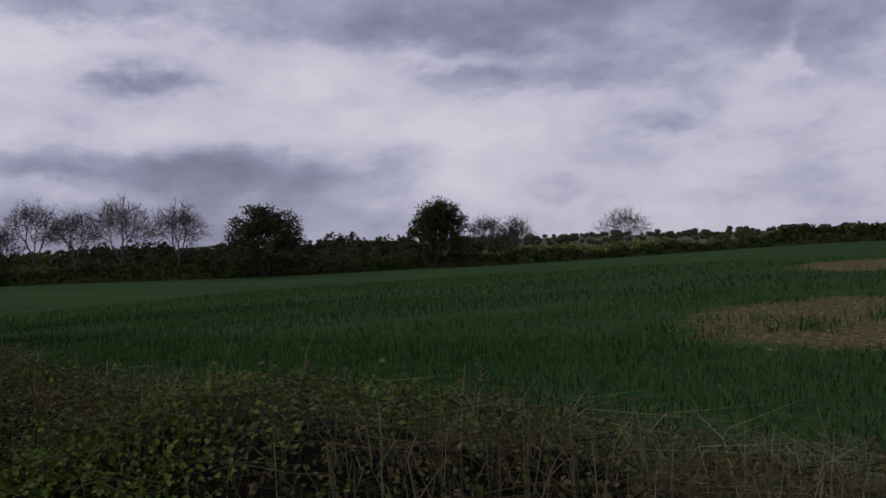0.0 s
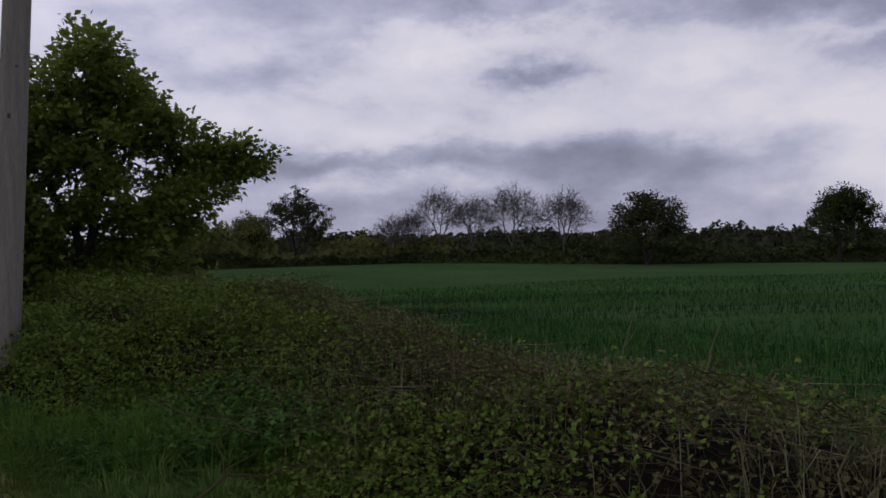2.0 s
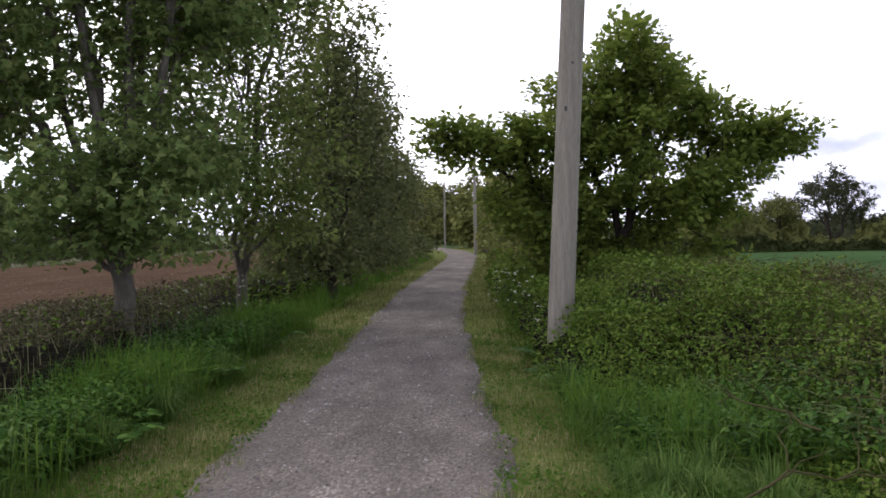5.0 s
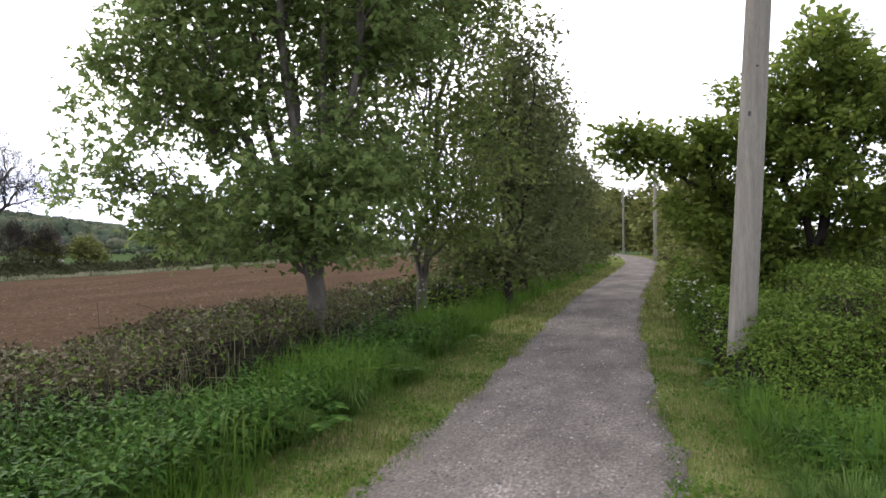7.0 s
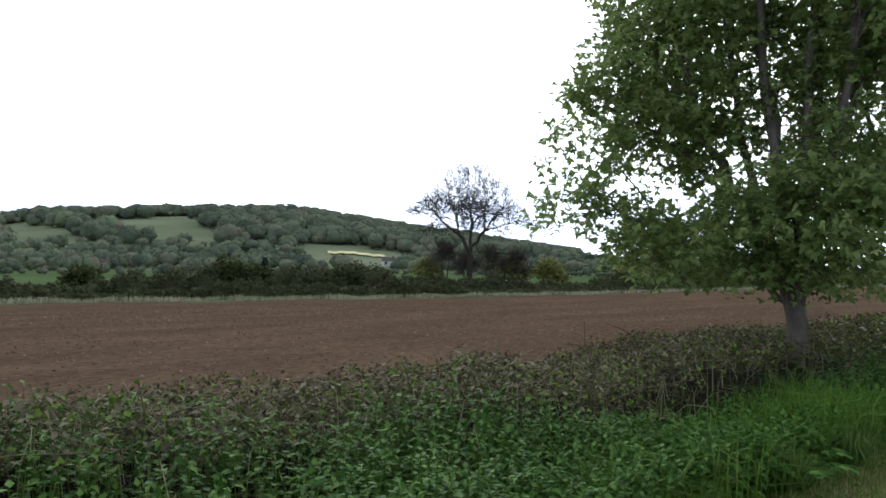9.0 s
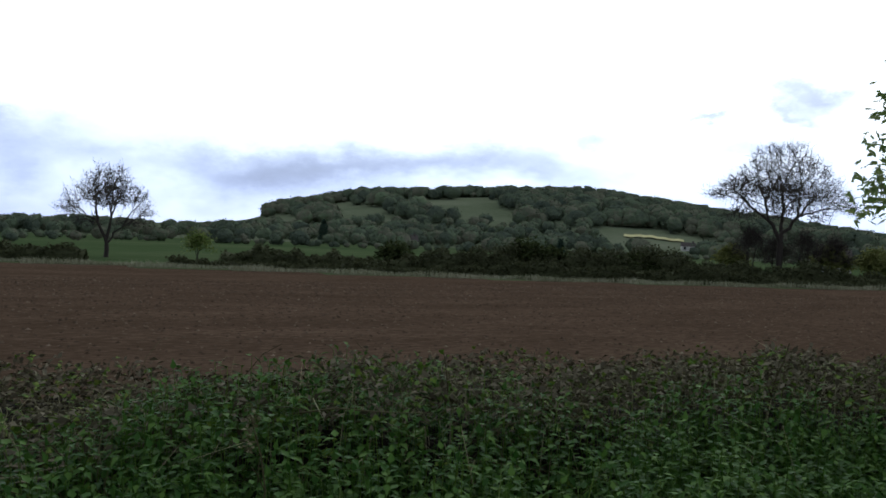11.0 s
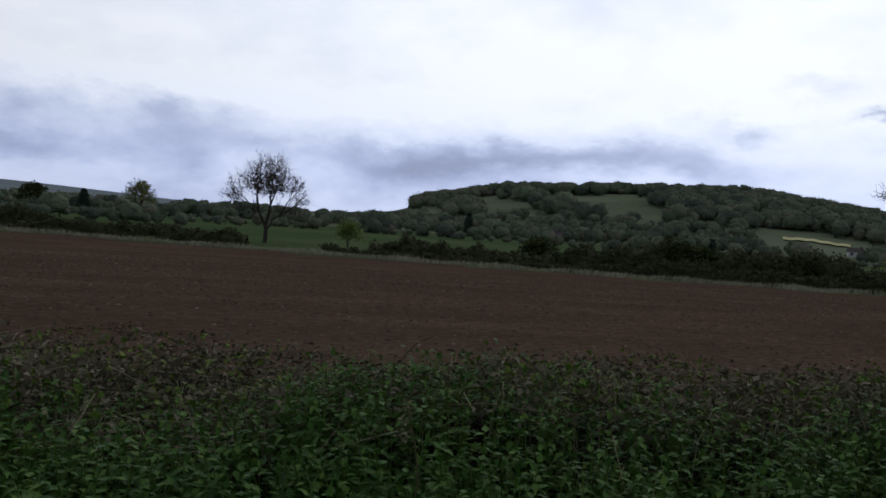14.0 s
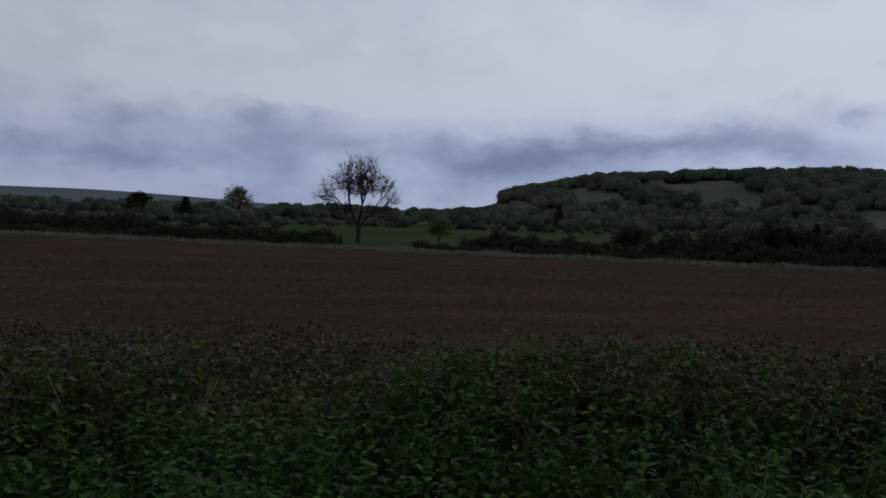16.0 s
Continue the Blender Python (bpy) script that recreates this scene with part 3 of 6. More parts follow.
def tree(name, at, lobes, label, trunk_r=0.15, fork=1.5, first=3, tips=500, leaf="oak", n_leaf=20000, size=0.09, sigma=0.22, palmate=1,
         bark="bark", category="tree", group="", seed=1, droop=0.3, sides=6, min_r=0.004, lean=(0, 0), shell=0.45, wob=0.05, sprays=0, spray=0.7, spray_w=0.02, stems=()):
    rng = np.random.default_rng(seed)
    root = thing(name, at, label, category, group)
    T, outs = lobe_tips(lobes, tips, rng, shell)
    top = np.array([lean[0], lean[1], fork])
    big, fine = ramify(T, top, rng, trunk_r, first, min_r, wob)
    R = np.linspace(trunk_r, trunk_r * 0.9, 6)
    R[0] *= 1.4
    big.append((bend((0, 0, -0.2), top, 6, 0, rng, trunk_r * 0.1), R))
    piece("trunk", *tubes(big, sides), M[bark], root, smooth=True)
    for x, y, z, r in stems:
        P = bend(top - np.array([0, 0, 0.25]), (x, y, z), 9, 0.0, rng, 0.035)
        P[1:-1, :2] += (np.array([x, y]) * 0.16 * np.sin(np.linspace(0, math.pi, 9))[1:-1, None])
        piece("stem", *tubes([(P, np.linspace(r, r * 0.45, 9))], sides), M[bark], root, smooth=True)
    tagged(piece("branchwork", *tubes(fine, 3), M[bark], root), kind="stuff")
    if sprays:
        k = rng.integers(0, len(T), sprays)
        B = T[k] + rng.normal(size=(sprays, 3)) * spray * 0.3
        D = unit(outs[k] * 0.6 + rng.normal(size=(sprays, 3)) * 0.55 + np.array([0, 0, 0.35])) * (spray * rng.uniform(0.5, 1.3, (sprays, 1)))
        S = unit(np.cross(D, rng.normal(size=(sprays, 3)))) * spray_w / 2
        V = np.stack([B - D * 0.35 - S, B - D * 0.35 + S, B + D * 0.65 + S * 0.5, B + D * 0.65 - S * 0.5], 1).reshape(-1, 3)
        tagged(piece("fine_growth", V, np.arange(len(V)).reshape(-1, 4), M[bark], root), kind="stuff")
    if n_leaf:
        k = rng.integers(0, len(T), n_leaf)
        C = T[k] + np.clip(rng.normal(size=(n_leaf, 3)), -1.6, 1.6) * sigma * np.array([1, 1, 0.75])
        C[:, 2] = np.maximum(C[:, 2], 0.12)
        tagged(piece("crown", *leaves(C, size, rng, droop, 0.62 if palmate == 1 else 0.5, palmate, out=outs[k]), M[leaf], root), kind="stuff")
    return root


def dome(w, h, bole, k, rng, flat=1.0):
    """Lobes that fill a rounded crown of width w between the bole and the top."""
    out = [(0, 0, h * (bole + 0.72 * (1 - bole)), w * 0.2, w * 0.2, h * (1 - bole) * 0.24)]
    for i in range(k):
        a = i * 2.4 + rng.uniform(-0.3, 0.3)
        f = math.sqrt((i + 0.5) / k)
        zz = bole + (1 - bole) * (0.22 + 0.58 * math.sqrt(max(0, 1 - f * f * 0.92)) * flat + rng.uniform(-0.05, 0.05))
        s = w * rng.uniform(0.13, 0.2)
        out.append(((w / 2 - s) * f * math.cos(a), (w / 2 - s) * f * math.sin(a), h * zz - s * 0.3, s, s, s * 0.8))
    return out


# ---- the lie of the land ----
def smooth(a, b, x):
    t = np.clip((np.asarray(x, float) - a) / (b - a), 0, 1)
    return t * t * (3 - 2 * t)


LINE_Y = np.array([-40.0, -10, 0, 6, 10.8, 15, 23, 37, 50, 62, 75, 90])
LINE_X = np.array([-0.7, -0.85, -0.88, -0.95, -1.22, -1.48, -1.76, -1.82, -2.1, -3.2, -6.0, -11.0])
HALF = np.array([1.05, 1.05, 1.05, 1.0, 0.88, 0.84, 0.86, 0.88, 0.9, 0.9, 0.9, 0.9])


def way_x(y):
    return np.interp(y, LINE_Y, LINE_X)


def left_edge(y):
    """The far edge of the ploughed field."""
    return -70.5 + 0.307 * np.asarray(y, float)


HILL_AZ = np.array([-180.0, -125, -110, -100, -92, -86, -82, -80, -74, -66, -58, -51, -45, -39, -33, -25, 20, 35, 50, 70, 90, 110, 180])
HILL_Z = np.array([0.0, 0, 2, 3, 4, 8, 13, 23, 41, 48, 51, 36, 24, 10, 3, 2, 6, 9, 7, 6, 3, 2, 0])


def land(x, y):
    x, y = np.asarray(x, float), np.asarray(y, float)
    u = x - way_x(y)
    r = np.hypot(x, y)
    az = np.degrees(np.arctan2(x, y))
    zl = -0.5 * smooth(1.8, 5.5, -u) - 1.4 * smooth(6, 66, -u)
    zr = -0.15 * smooth(4.5, 6.5, u) - 2.0 * smooth(0, 65, y) * smooth(4.5, 16, u) + 0.12 * smooth(0, -30, y) * smooth(4, 20, u)
    z = np.where(u < 0, zl, zr)
    z = z - 1.4 * smooth(110, 260, r)
    z = z + np.interp(az, HILL_AZ, HILL_Z) * smooth(330, 900, r) * (1 - 0.5 * smooth(1100, 2200, r))
    z = z + 44 * smooth(1500, 3000, r) * smooth(-88, -110, az) * smooth(-160, -140, az)
    bank = 0.10 * np.sin(x * 1.7 + 0.8 * y) * np.sin(y * 1.1 - 0.5 * x) * smooth(2.0, 3.2, np.abs(u)) * (1 - smooth(5, 7, np.abs(u)))
    return z + bank


def axis(step, ratio, n):
    a = np.concatenate([[0], np.cumsum(step * ratio ** np.arange(n))])
    return np.concatenate([-a[:0:-1], a])


AX, AY = axis(0.3, 1.06, 110), axis(0.4, 1.058, 110)
GX, GY = np.meshgrid(AX, AY, indexing="ij")
GZ = land(GX, GY)
nx, ny = GX.shape
I, J = np.meshgrid(np.arange(nx - 1), np.arange(ny - 1), indexing="ij")
GF = np.stack([I * ny + J, (I + 1) * ny + J, (I + 1) * ny + J + 1, I * ny + J + 1], -1).reshape(-1, 4)
ground = piece("ground", np.stack([GX, GY, GZ], -1).reshape(-1, 3), GF, M["earth"], smooth=True)
tagged(ground, "rolling farmland ground under fields, verges and woods", "ground", kind="structure")
for k in ("plough", "crop", "meadow", "pasture", "turf", "farhill"):
    ground.data.materials.append(M[k])
cx, cy = GX[:-1, :-1] + np.diff(GX, axis=0)[:, :-1] / 2, GY[:-1, :-1] + np.diff(GY, axis=1)[:-1] / 2
cu, cr, caz = cx - way_x(cy), np.hypot(cx, cy), np.degrees(np.arctan2(cx, cy))
RIGHT_AZ = np.array([0.0, 8, 14, 30, 43.6, 52, 59, 67, 75, 87, 100, 140])
RIGHT_R = np.array([100.0, 108, 116, 136, 113, 116, 122, 113, 106, 106, 104, 100])


def right_r(az):
    return np.interp(az, RIGHT_AZ, RIGHT_R)


zone = np.zeros(cx.shape, int)
zone[cr > 60] = 3
zone[(cu < -7.0) & (cx > left_edge(cy)) & (cy < 150)] = 1
zone[(cu > 4.4) & (cr < right_r(caz)) & (caz > 0) & (caz < 140)] = 2
zone[(cx < left_edge(cy)) & (cr < 330)] = 3
zone[(np.abs(cu) < 2.2) & (np.abs(cy) < 70)] = 5


def bare_patch(x, y):
    """Where the wheat failed: below 1 inside."""
    d1 = ((x - 18.0) / 5.2) ** 2 + ((y - 1.6) / 3.0) ** 2
    d2 = ((x - 42) / 6.5) ** 2 + ((y - 2.0) / 4.0) ** 2
    w = 0.25 * np.sin(x * 2.1 + y) + 0.2 * np.sin(y * 3.3 - x * 0.7)
    return np.minimum(d1, d2) + w


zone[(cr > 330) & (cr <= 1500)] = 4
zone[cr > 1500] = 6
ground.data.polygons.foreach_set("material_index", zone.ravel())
ground.data.update()

# the gravel path, a low cambered ribbon
ys = np.concatenate([np.arange(-40, -6, 1.0), np.arange(-6, 30, 0.15), np.arange(30, 90, 1.0)])
cxs, hw = way_x(ys), np.interp(ys, LINE_Y, HALF)
across = np.array([-1.04, -1.0, -0.8, -0.4, 0, 0.4, 0.8, 1.0, 1.04])
crown = np.array([-0.05, 0.012, 0.02, 0.03, 0.035, 0.03, 0.02, 0.012, -0.05])
ragged = 0.03 * np.sin(ys * 1.3) + 0.025 * np.sin(ys * 4.1 + 1.0) + RNG.normal(0, 0.022, len(ys))
PX = cxs[:, None] + across * hw[:, None] + ragged[:, None] * np.sign(across) * (np.abs(across) > 0.9)
PV = np.stack([PX, np.repeat(ys[:, None], 9, 1), crown + land(cxs, ys)[:, None]], -1)
I, J = np.meshgrid(np.arange(len(ys) - 1), np.arange(8), indexing="ij")
PF = np.stack([I * 9 + J, I * 9 + J + 1, (I + 1) * 9 + J + 1, (I + 1) * 9 + J], -1).reshape(-1, 4)
path = tagged(piece("path", PV.reshape(-1, 3), PF, M["gravel"], smooth=True), "compacted grey gravel footpath between grass verges", "path", kind="structure")


# ---- low plants ----
def stuff(name, V, F, mat, label, category):
    return tagged(piece(name, V, F, mat), label, category, kind="stuff")


def blades(X, Y, h, w, rng, lean=0.35, z0=None, short=False):
    """Bent grass blades: two quads each, tapering; short ones a single quad."""
    n = len(X)
    Z = land(X, Y) if z0 is None else z0
    B = np.stack([X, Y, Z - 0.02], -1)
    a = rng.uniform(0, 2 * math.pi, n)
    d = np.stack([np.cos(a), np.sin(a), 0 * a], -1)
    s = np.stack([-np.sin(a), np.cos(a), 0 * a], -1)
    s = unit(s + rng.normal(size=(n, 3)) * 0.3)
    h = np.broadcast_to(h, n) * rng.uniform(0.6, 1.25, n)
    w = np.broadcast_to(w, n)
    ln = np.abs(rng.normal(0, lean, n))
    up = np.array([0, 0, 1.0])
    m = B + up * (h * 0.6)[:, None] + d * (h * ln * 0.3)[:, None]
    t = B + up * (h * (1 - 0.35 * np.minimum(ln, 1)))[:, None] + d * (h * ln)[:, None]
    V = np.stack([B - s * w[:, None] / 2, B + s * w[:, None] / 2, m + s * w[:, None] * 0.4, m - s * w[:, None] * 0.4, t + s * w[:, None] * 0.06, t - s * w[:, None] * 0.06], 1)
    if short:
        V = V[:, [0, 1, 4, 5]]
        return V.reshape(-1, 3), np.arange(n * 4).reshape(-1, 4)
    k = np.arange(n)[:, None] * 6
    F = np.concatenate([k + np.array([0, 1, 2, 3]), k + np.array([3, 2, 4, 5])])
    return V.reshape(-1, 3), F


def along(n, y0, y1, u0, u1, rng, near=0.0):
    """Random places beside the path, u metres from its middle; near > 0 crowds them towards the start."""
    t = rng.uniform(0, 1, n) ** (1 + near)
    y = y0 + (y1 - y0) * t
    return way_x(y) + rng.uniform(u0, u1, n), y


def clump(x, y, s, ph=0.0):
    return 0.5 + 0.25 * (np.sin(x * s + ph) * np.cos(y * s * 1.3 - ph) + np.sin((x + y) * s * 0.7 + 2 * ph))


# short yellowish verge on both sides
for side in (-1, 1):
    for y0, y1, n, hh, ww in ((-3.5, 12, 44000, 0.075, 0.009), (12, 45, 14000, 0.09, 0.024)):
        X, Y = along(n, y0, y1, 0.78, 1.85, RNG)
        U = (X - way_x(Y))
        X = way_x(Y) + side * U
        tuft = clump(X, Y, 3.3, 0.6 + side) + 0.5 * clump(X, Y, 9.0, 1.1)
        keep = RNG.uniform(size=n) < smooth(0.8, 1.25, U / np.interp(Y, LINE_Y, HALF) + 0.22 * (tuft - 0.75)) * (0.35 + 0.8 * tuft)
        stuff("verge_grass", *blades(X[keep], Y[keep], (hh * (0.45 + 0.75 * tuft))[keep], ww, RNG, 0.6, None, True), M["mown"], "short yellow-green grass along the path's edge", "grass")

# small broad leaves and dead grass in the verge
for side in (-1, 1):
    X, Y = along(15000, -3, 13, 0.9, 1.75, RNG)
    X = way_x(Y) + side * (X - way_x(Y))
    keep = RNG.uniform(size=len(X)) < 1.6 * clump(X, Y, 4.7, 0.3 + side) ** 2
    C = np.stack([X, Y, land(X, Y) + RNG.uniform(0.015, 0.06, len(X))], -1)[keep]
    stuff("verge_herbs", *leaves(C, 0.028, RNG, -0.05, 0.8), M["grass"], "small green herbs in the trodden verge", "herbs")
    X, Y = along(5000, -3, 10, 1.0, 1.75, RNG)
    X = way_x(Y) + side * (X - way_x(Y))
    keep = RNG.uniform(size=len(X)) < 2.2 * clump(X, Y, 2.7, 1.3 + side) ** 4
    stuff("dead_grass", *blades(X[keep], Y[keep], 0.08, 0.008, RNG, 1.8, None, True), M["straw"], "dead bleached grass in the verge", "grass")

# tall grass
for side, u0, u1 in ((-1, 1.6, 3.2), (1, 1.62, 3.6)):
    for y0, y1, n, hh, ww in ((-4, 6.5, 24000, 0.30, 0.007), (6.5, 16, 14000, 0.34, 0.011), (16, 48, 9000, 0.42, 0.03)):
        X, Y = along(n, y0, y1, u0, u1, RNG)
        c = clump(X, Y, 2.2)
        U = X - way_x(Y)
        h = hh * (0.3 + 1.1 * c) * (0.45 + 0.55 * smooth(u0, u0 + 0.5, U))
        keep = RNG.uniform(size=n) < 0.15 + 1.2 * c * c
        stuff("tall_grass", *blades((way_x(Y) + side * U)[keep], Y[keep], h[keep], ww, RNG, 0.45, None, y0 > 6), M["grass"], "tall fresh green grass beside the path", "grass")


def thicket_top(x, y, side):
    """Height of the bramble bank above the ground."""
    u = (x - way_x(y)) * side
    lump = 0.14 * (clump(x, y, 5.3, 0.8) - 0.5) + 0.10 * (clump(x, y, 11.0, 2.1) - 0.5)
    if side > 0:
        mound = smooth(5, 9.5, y) * (1 - smooth(14, 19, y))
        shoulder = 0.8 * smooth(1.35, 1.95, u) * smooth(6.4, 8.8, y)
        crest = 4.1 - 0.9 * mound
        h = np.maximum(shoulder, (0.82 + 0.3 * mound) * smooth(2.15, crest, u)) * (1 - smooth(4.5 + 0.3 * mound, 5.7 + 0.3 * mound, u))
        return h * (0.9 + 0.18 * clump(x, y, 1.5, 0.7) + lump)
    h = 1.02 * smooth(2.5, 4.0, u) * (1 - smooth(6.3 - 0.06 * np.clip(y, -6, 6), 7.8, u))
    return h * (0.86 + 0.22 * clump(x, y, 1.3, 1.9) + lump)


def thicket_leaves(n, y0, y1, u0, u1, side, size, rng, deep=0.35):
    X, Y = along(n, y0, y1, u0, u1, rng)
    X = way_x(Y) + side * (X - way_x(Y))
    top = thicket_top(X, Y, side)
    f = 1 - np.abs(rng.normal(0, deep, n))
    ok = (top > 0.12) & (f > 0)
    X, Y, top, f = X[ok], Y[ok], top[ok], f[ok]
    C = np.stack([X, Y, land(X, Y) + top * f], -1)
    C[:, 2] += rng.normal(0, 0.03, len(C))
    return C


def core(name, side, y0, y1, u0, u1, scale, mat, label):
    """The inner mass of a bank, an uneven closed mound under the leaves; its near-black colour paints the shaded gaps.
    """
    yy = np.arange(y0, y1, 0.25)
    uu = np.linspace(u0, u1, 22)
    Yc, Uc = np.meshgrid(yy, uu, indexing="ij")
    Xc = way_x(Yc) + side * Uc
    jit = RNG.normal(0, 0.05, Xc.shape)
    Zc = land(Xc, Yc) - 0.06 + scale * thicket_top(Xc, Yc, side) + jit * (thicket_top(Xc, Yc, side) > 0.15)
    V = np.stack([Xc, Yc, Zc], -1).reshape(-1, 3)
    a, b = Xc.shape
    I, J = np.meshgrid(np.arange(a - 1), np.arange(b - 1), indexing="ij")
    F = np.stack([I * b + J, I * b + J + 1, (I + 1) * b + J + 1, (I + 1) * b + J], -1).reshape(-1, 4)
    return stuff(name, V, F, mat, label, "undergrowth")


core("undergrowth", 1, -5, 60, 1.6, 6.0, 0.72, M["littershade"], "tangled litter inside the bramble bank, near-black to paint its shaded gaps")
core("undergrowth", -1, -9, 60, 2.2, 7.8, 0.7, M["littershade"], "tangled litter inside the bramble bank, near-black to paint its shaded gaps")


def canes(n, y0, y1, u0, u1, side, rng, length=0.9, r=0.005, rise=0.25, bunch=0.0):
    out = []
    X, Y = along(n, y0, y1, u0, u1, rng)
    X = way_x(Y) + side * (X - way_x(Y))
    top = thicket_top(X, Y, side)
    for x, y, h in zip(X, Y, top):
        if h < 0.35:
            continue
        a = rng.uniform(0, 2 * math.pi)
        L = length * rng.uniform(0.4, 1.4)
        z = float(land(x, y)) + h * rng.uniform(0.45, 0.95)
        b = (x + L * math.cos(a), y + L * math.sin(a), z + rng.normal(0, 0.12))
        P = bend((x, y, z), b, 4, rise * L * rng.uniform(0.0, 0.8), rng, 0.02)
        out.append((P, np.linspace(r, r * 0.4, 4) * rng.uniform(0.6, 1.3)))
    return tubes(out, 3)


# right bank: leafy near the pole, dry and brown along the crop
for y0, y1, u0, u1, n, mat, lab in (
        (2.0, 9, 1.8, 5.0, 60000, "bramble", "green bramble leaves over the bank"),
        (8, 17, 1.3, 5.4, 30000, "bramble", "green bramble leaves over the bank"),
        (-5, 4, 2.2, 4.8, 5500, "bramble", "bramble leaves among dry canes"),
        (-5, 9, 2.0, 5.9, 52000, "withered", "withered brown bramble leaves on the bank"),
        (9, 18, 4.0, 6.2, 9000, "withered", "withered brown bramble leaves along the crop"),
        (17, 48, 1.5, 5.0, 9000, "bramble", "bramble leaves along the path")):
    C = thicket_leaves(n, y0, y1, u0, u1, 1, 0.06, RNG, 0.16)
    dry = smooth(-0.5, 0.5, C[:, 0] - 1.9 - 0.16 * np.clip(C[:, 1], -1, 12) + 0.9 * (clump(C[:, 0], C[:, 1], 2.3, 0.4) - 0.5))
    C = C[RNG.uniform(size=len(C)) < (dry + 0.32 if mat == "withered" else 1.0 - 0.9 * dry)]
    stuff("bramble_leaves", *leaves(C, 0.03 if mat == "withered" else 0.027 if y0 < 5 else 0.034 if y0 < 16 else 0.14, RNG, 0.0, 0.72, 1 if mat == "withered" or y0 > 16 else 3), M[mat], lab, "bramble")
stuff("bramble_canes", *canes(3000, -5, 4.6, 2.8, 5.7, 1, RNG, 0.5, 0.004, 0.15), M["cane"], "brown arching bramble canes", "bramble")
stuff("bramble_canes", *canes(2000, 4.4, 14, 3.2, 6.0, 1, RNG, 0.6, 0.0045), M["cane"], "brown arching bramble canes", "bramble")
X, Y = along(30000, -5, 16, 2.6, 5.9, RNG)
keep = RNG.uniform(size=len(X)) < smooth(2.6, 4.6, X - way_x(Y)) * clump(X, Y, 2.5, 0.3) ** 1.5 * 1.5
stuff("dry_grass", *blades(X[keep], Y[keep], 0.42, 0.006, RNG, 1.1, (land(X, Y) + 0.6 * thicket_top(X, Y, 1))[keep]), M["straw"], "bleached dry grass stalks on the bank", "grass")

X, Y = along(13000, 0, 15, 4.7, 6.0, RNG)
keep = RNG.uniform(size=len(X)) < 2.2 * clump(X, Y, 3.1, 1.7) ** 2.5
stuff("dry_grass", *blades(X[keep], Y[keep], 0.36, 0.009, RNG, 1.3, (land(X, Y) + 0.75 * thicket_top(X, Y, 1))[keep]), M["straw"], "bleached grass fringe between the bank and the wheat", "grass")


def tussocks(spots, per, h, rng):
    """Arching grass tufts, every blade bending out from the heart of its tuft."""
    n = len(spots) * per
    S = np.repeat(np.asarray(spots), per, 0)
    a, ln = rng.uniform(0, 2 * math.pi, n), rng.uniform(0.1, 1.0, n)
    d = np.stack([np.cos(a), np.sin(a), 0 * a], -1)
    side = np.stack([-np.sin(a), np.cos(a), 0 * a], -1) * 0.0026
    hh = (h * S[:, 2] * rng.uniform(0.65, 1.15, n))[:, None]
    B = np.stack([S[:, 0], S[:, 1], land(S[:, 0], S[:, 1]) - 0.02], -1) + d * (0.07 * rng.uniform(0, 1, n))[:, None]
    ln = ln[:, None]
    up = np.array([0, 0, 1.0])
    m = B + up * hh * (0.75 - 0.1 * ln) + d * hh * ln * 0.35
    t = B + up * hh * (1.0 - 0.62 * ln) + d * hh * ln * 0.95
    V = np.stack([B - side, B + side, m + side, m - side, t + side * 0.15, t - side * 0.15], 1)
    k = np.arange(n)[:, None] * 6
    return V.reshape(-1, 3), np.concatenate([k + np.array([0, 1, 2, 3]), k + np.array([3, 2, 4, 5])])


for side, n, y0, y1, u0, u1 in ((1, 105, 1.6, 8.5, 1.65, 2.9), (-1, 45, 0.5, 12, 1.7, 2.9)):
    X, Y = along(n, y0, y1, u0, u1, RNG, 0.3)
    X = way_x(Y) + side * (X - way_x(Y))
    stuff("grass_tussocks", *tussocks(np.stack([X, Y, RNG.uniform(0.6, 1.2, n)], -1), 210, 0.37, RNG), M["tussock"], "arching fresh green grass tussocks beside the verge", "grass")

# left bank: nettles in front, brown brambles behind
C = thicket_leaves(11000, -8, 16, 3.4, 7.2, -1, 0.06, RNG, 0.16)
stuff("bramble_leaves", *leaves(C, 0.04, RNG, 0.0, 0.7, 3), M["bramble"], "sparse bramble leaves on the bank", "bramble")
C = thicket_leaves(74000, -9, 18, 3.6, 7.7, -1, 0.06, RNG, 0.16)
C = C[RNG.uniform(size=len(C)) < 0.35 + 0.9 * clump(C[:, 0], C[:, 1], 3.7, 0.5)]
stuff("bramble_leaves", *leaves(C, 0.060, RNG, 0.05, 0.5), M["bleached"], "withered brown bramble leaves beside the ploughed field", "bramble")
stuff("bramble_canes", *canes(2800, -9, 18, 3.4, 6.9, -1, RNG, 0.55, 0.005, 0.1), M["cane"], "brown bramble canes beside the ploughed field", "bramble")
C = thicket_leaves(9000, 16, 48, 2.4, 5.5, -1, 0.06, RNG)
stuff("bramble_leaves", *leaves(C, 0.14, RNG, 0.0, 0.7), M["bramble"], "bramble leaves along the path", "bramble")


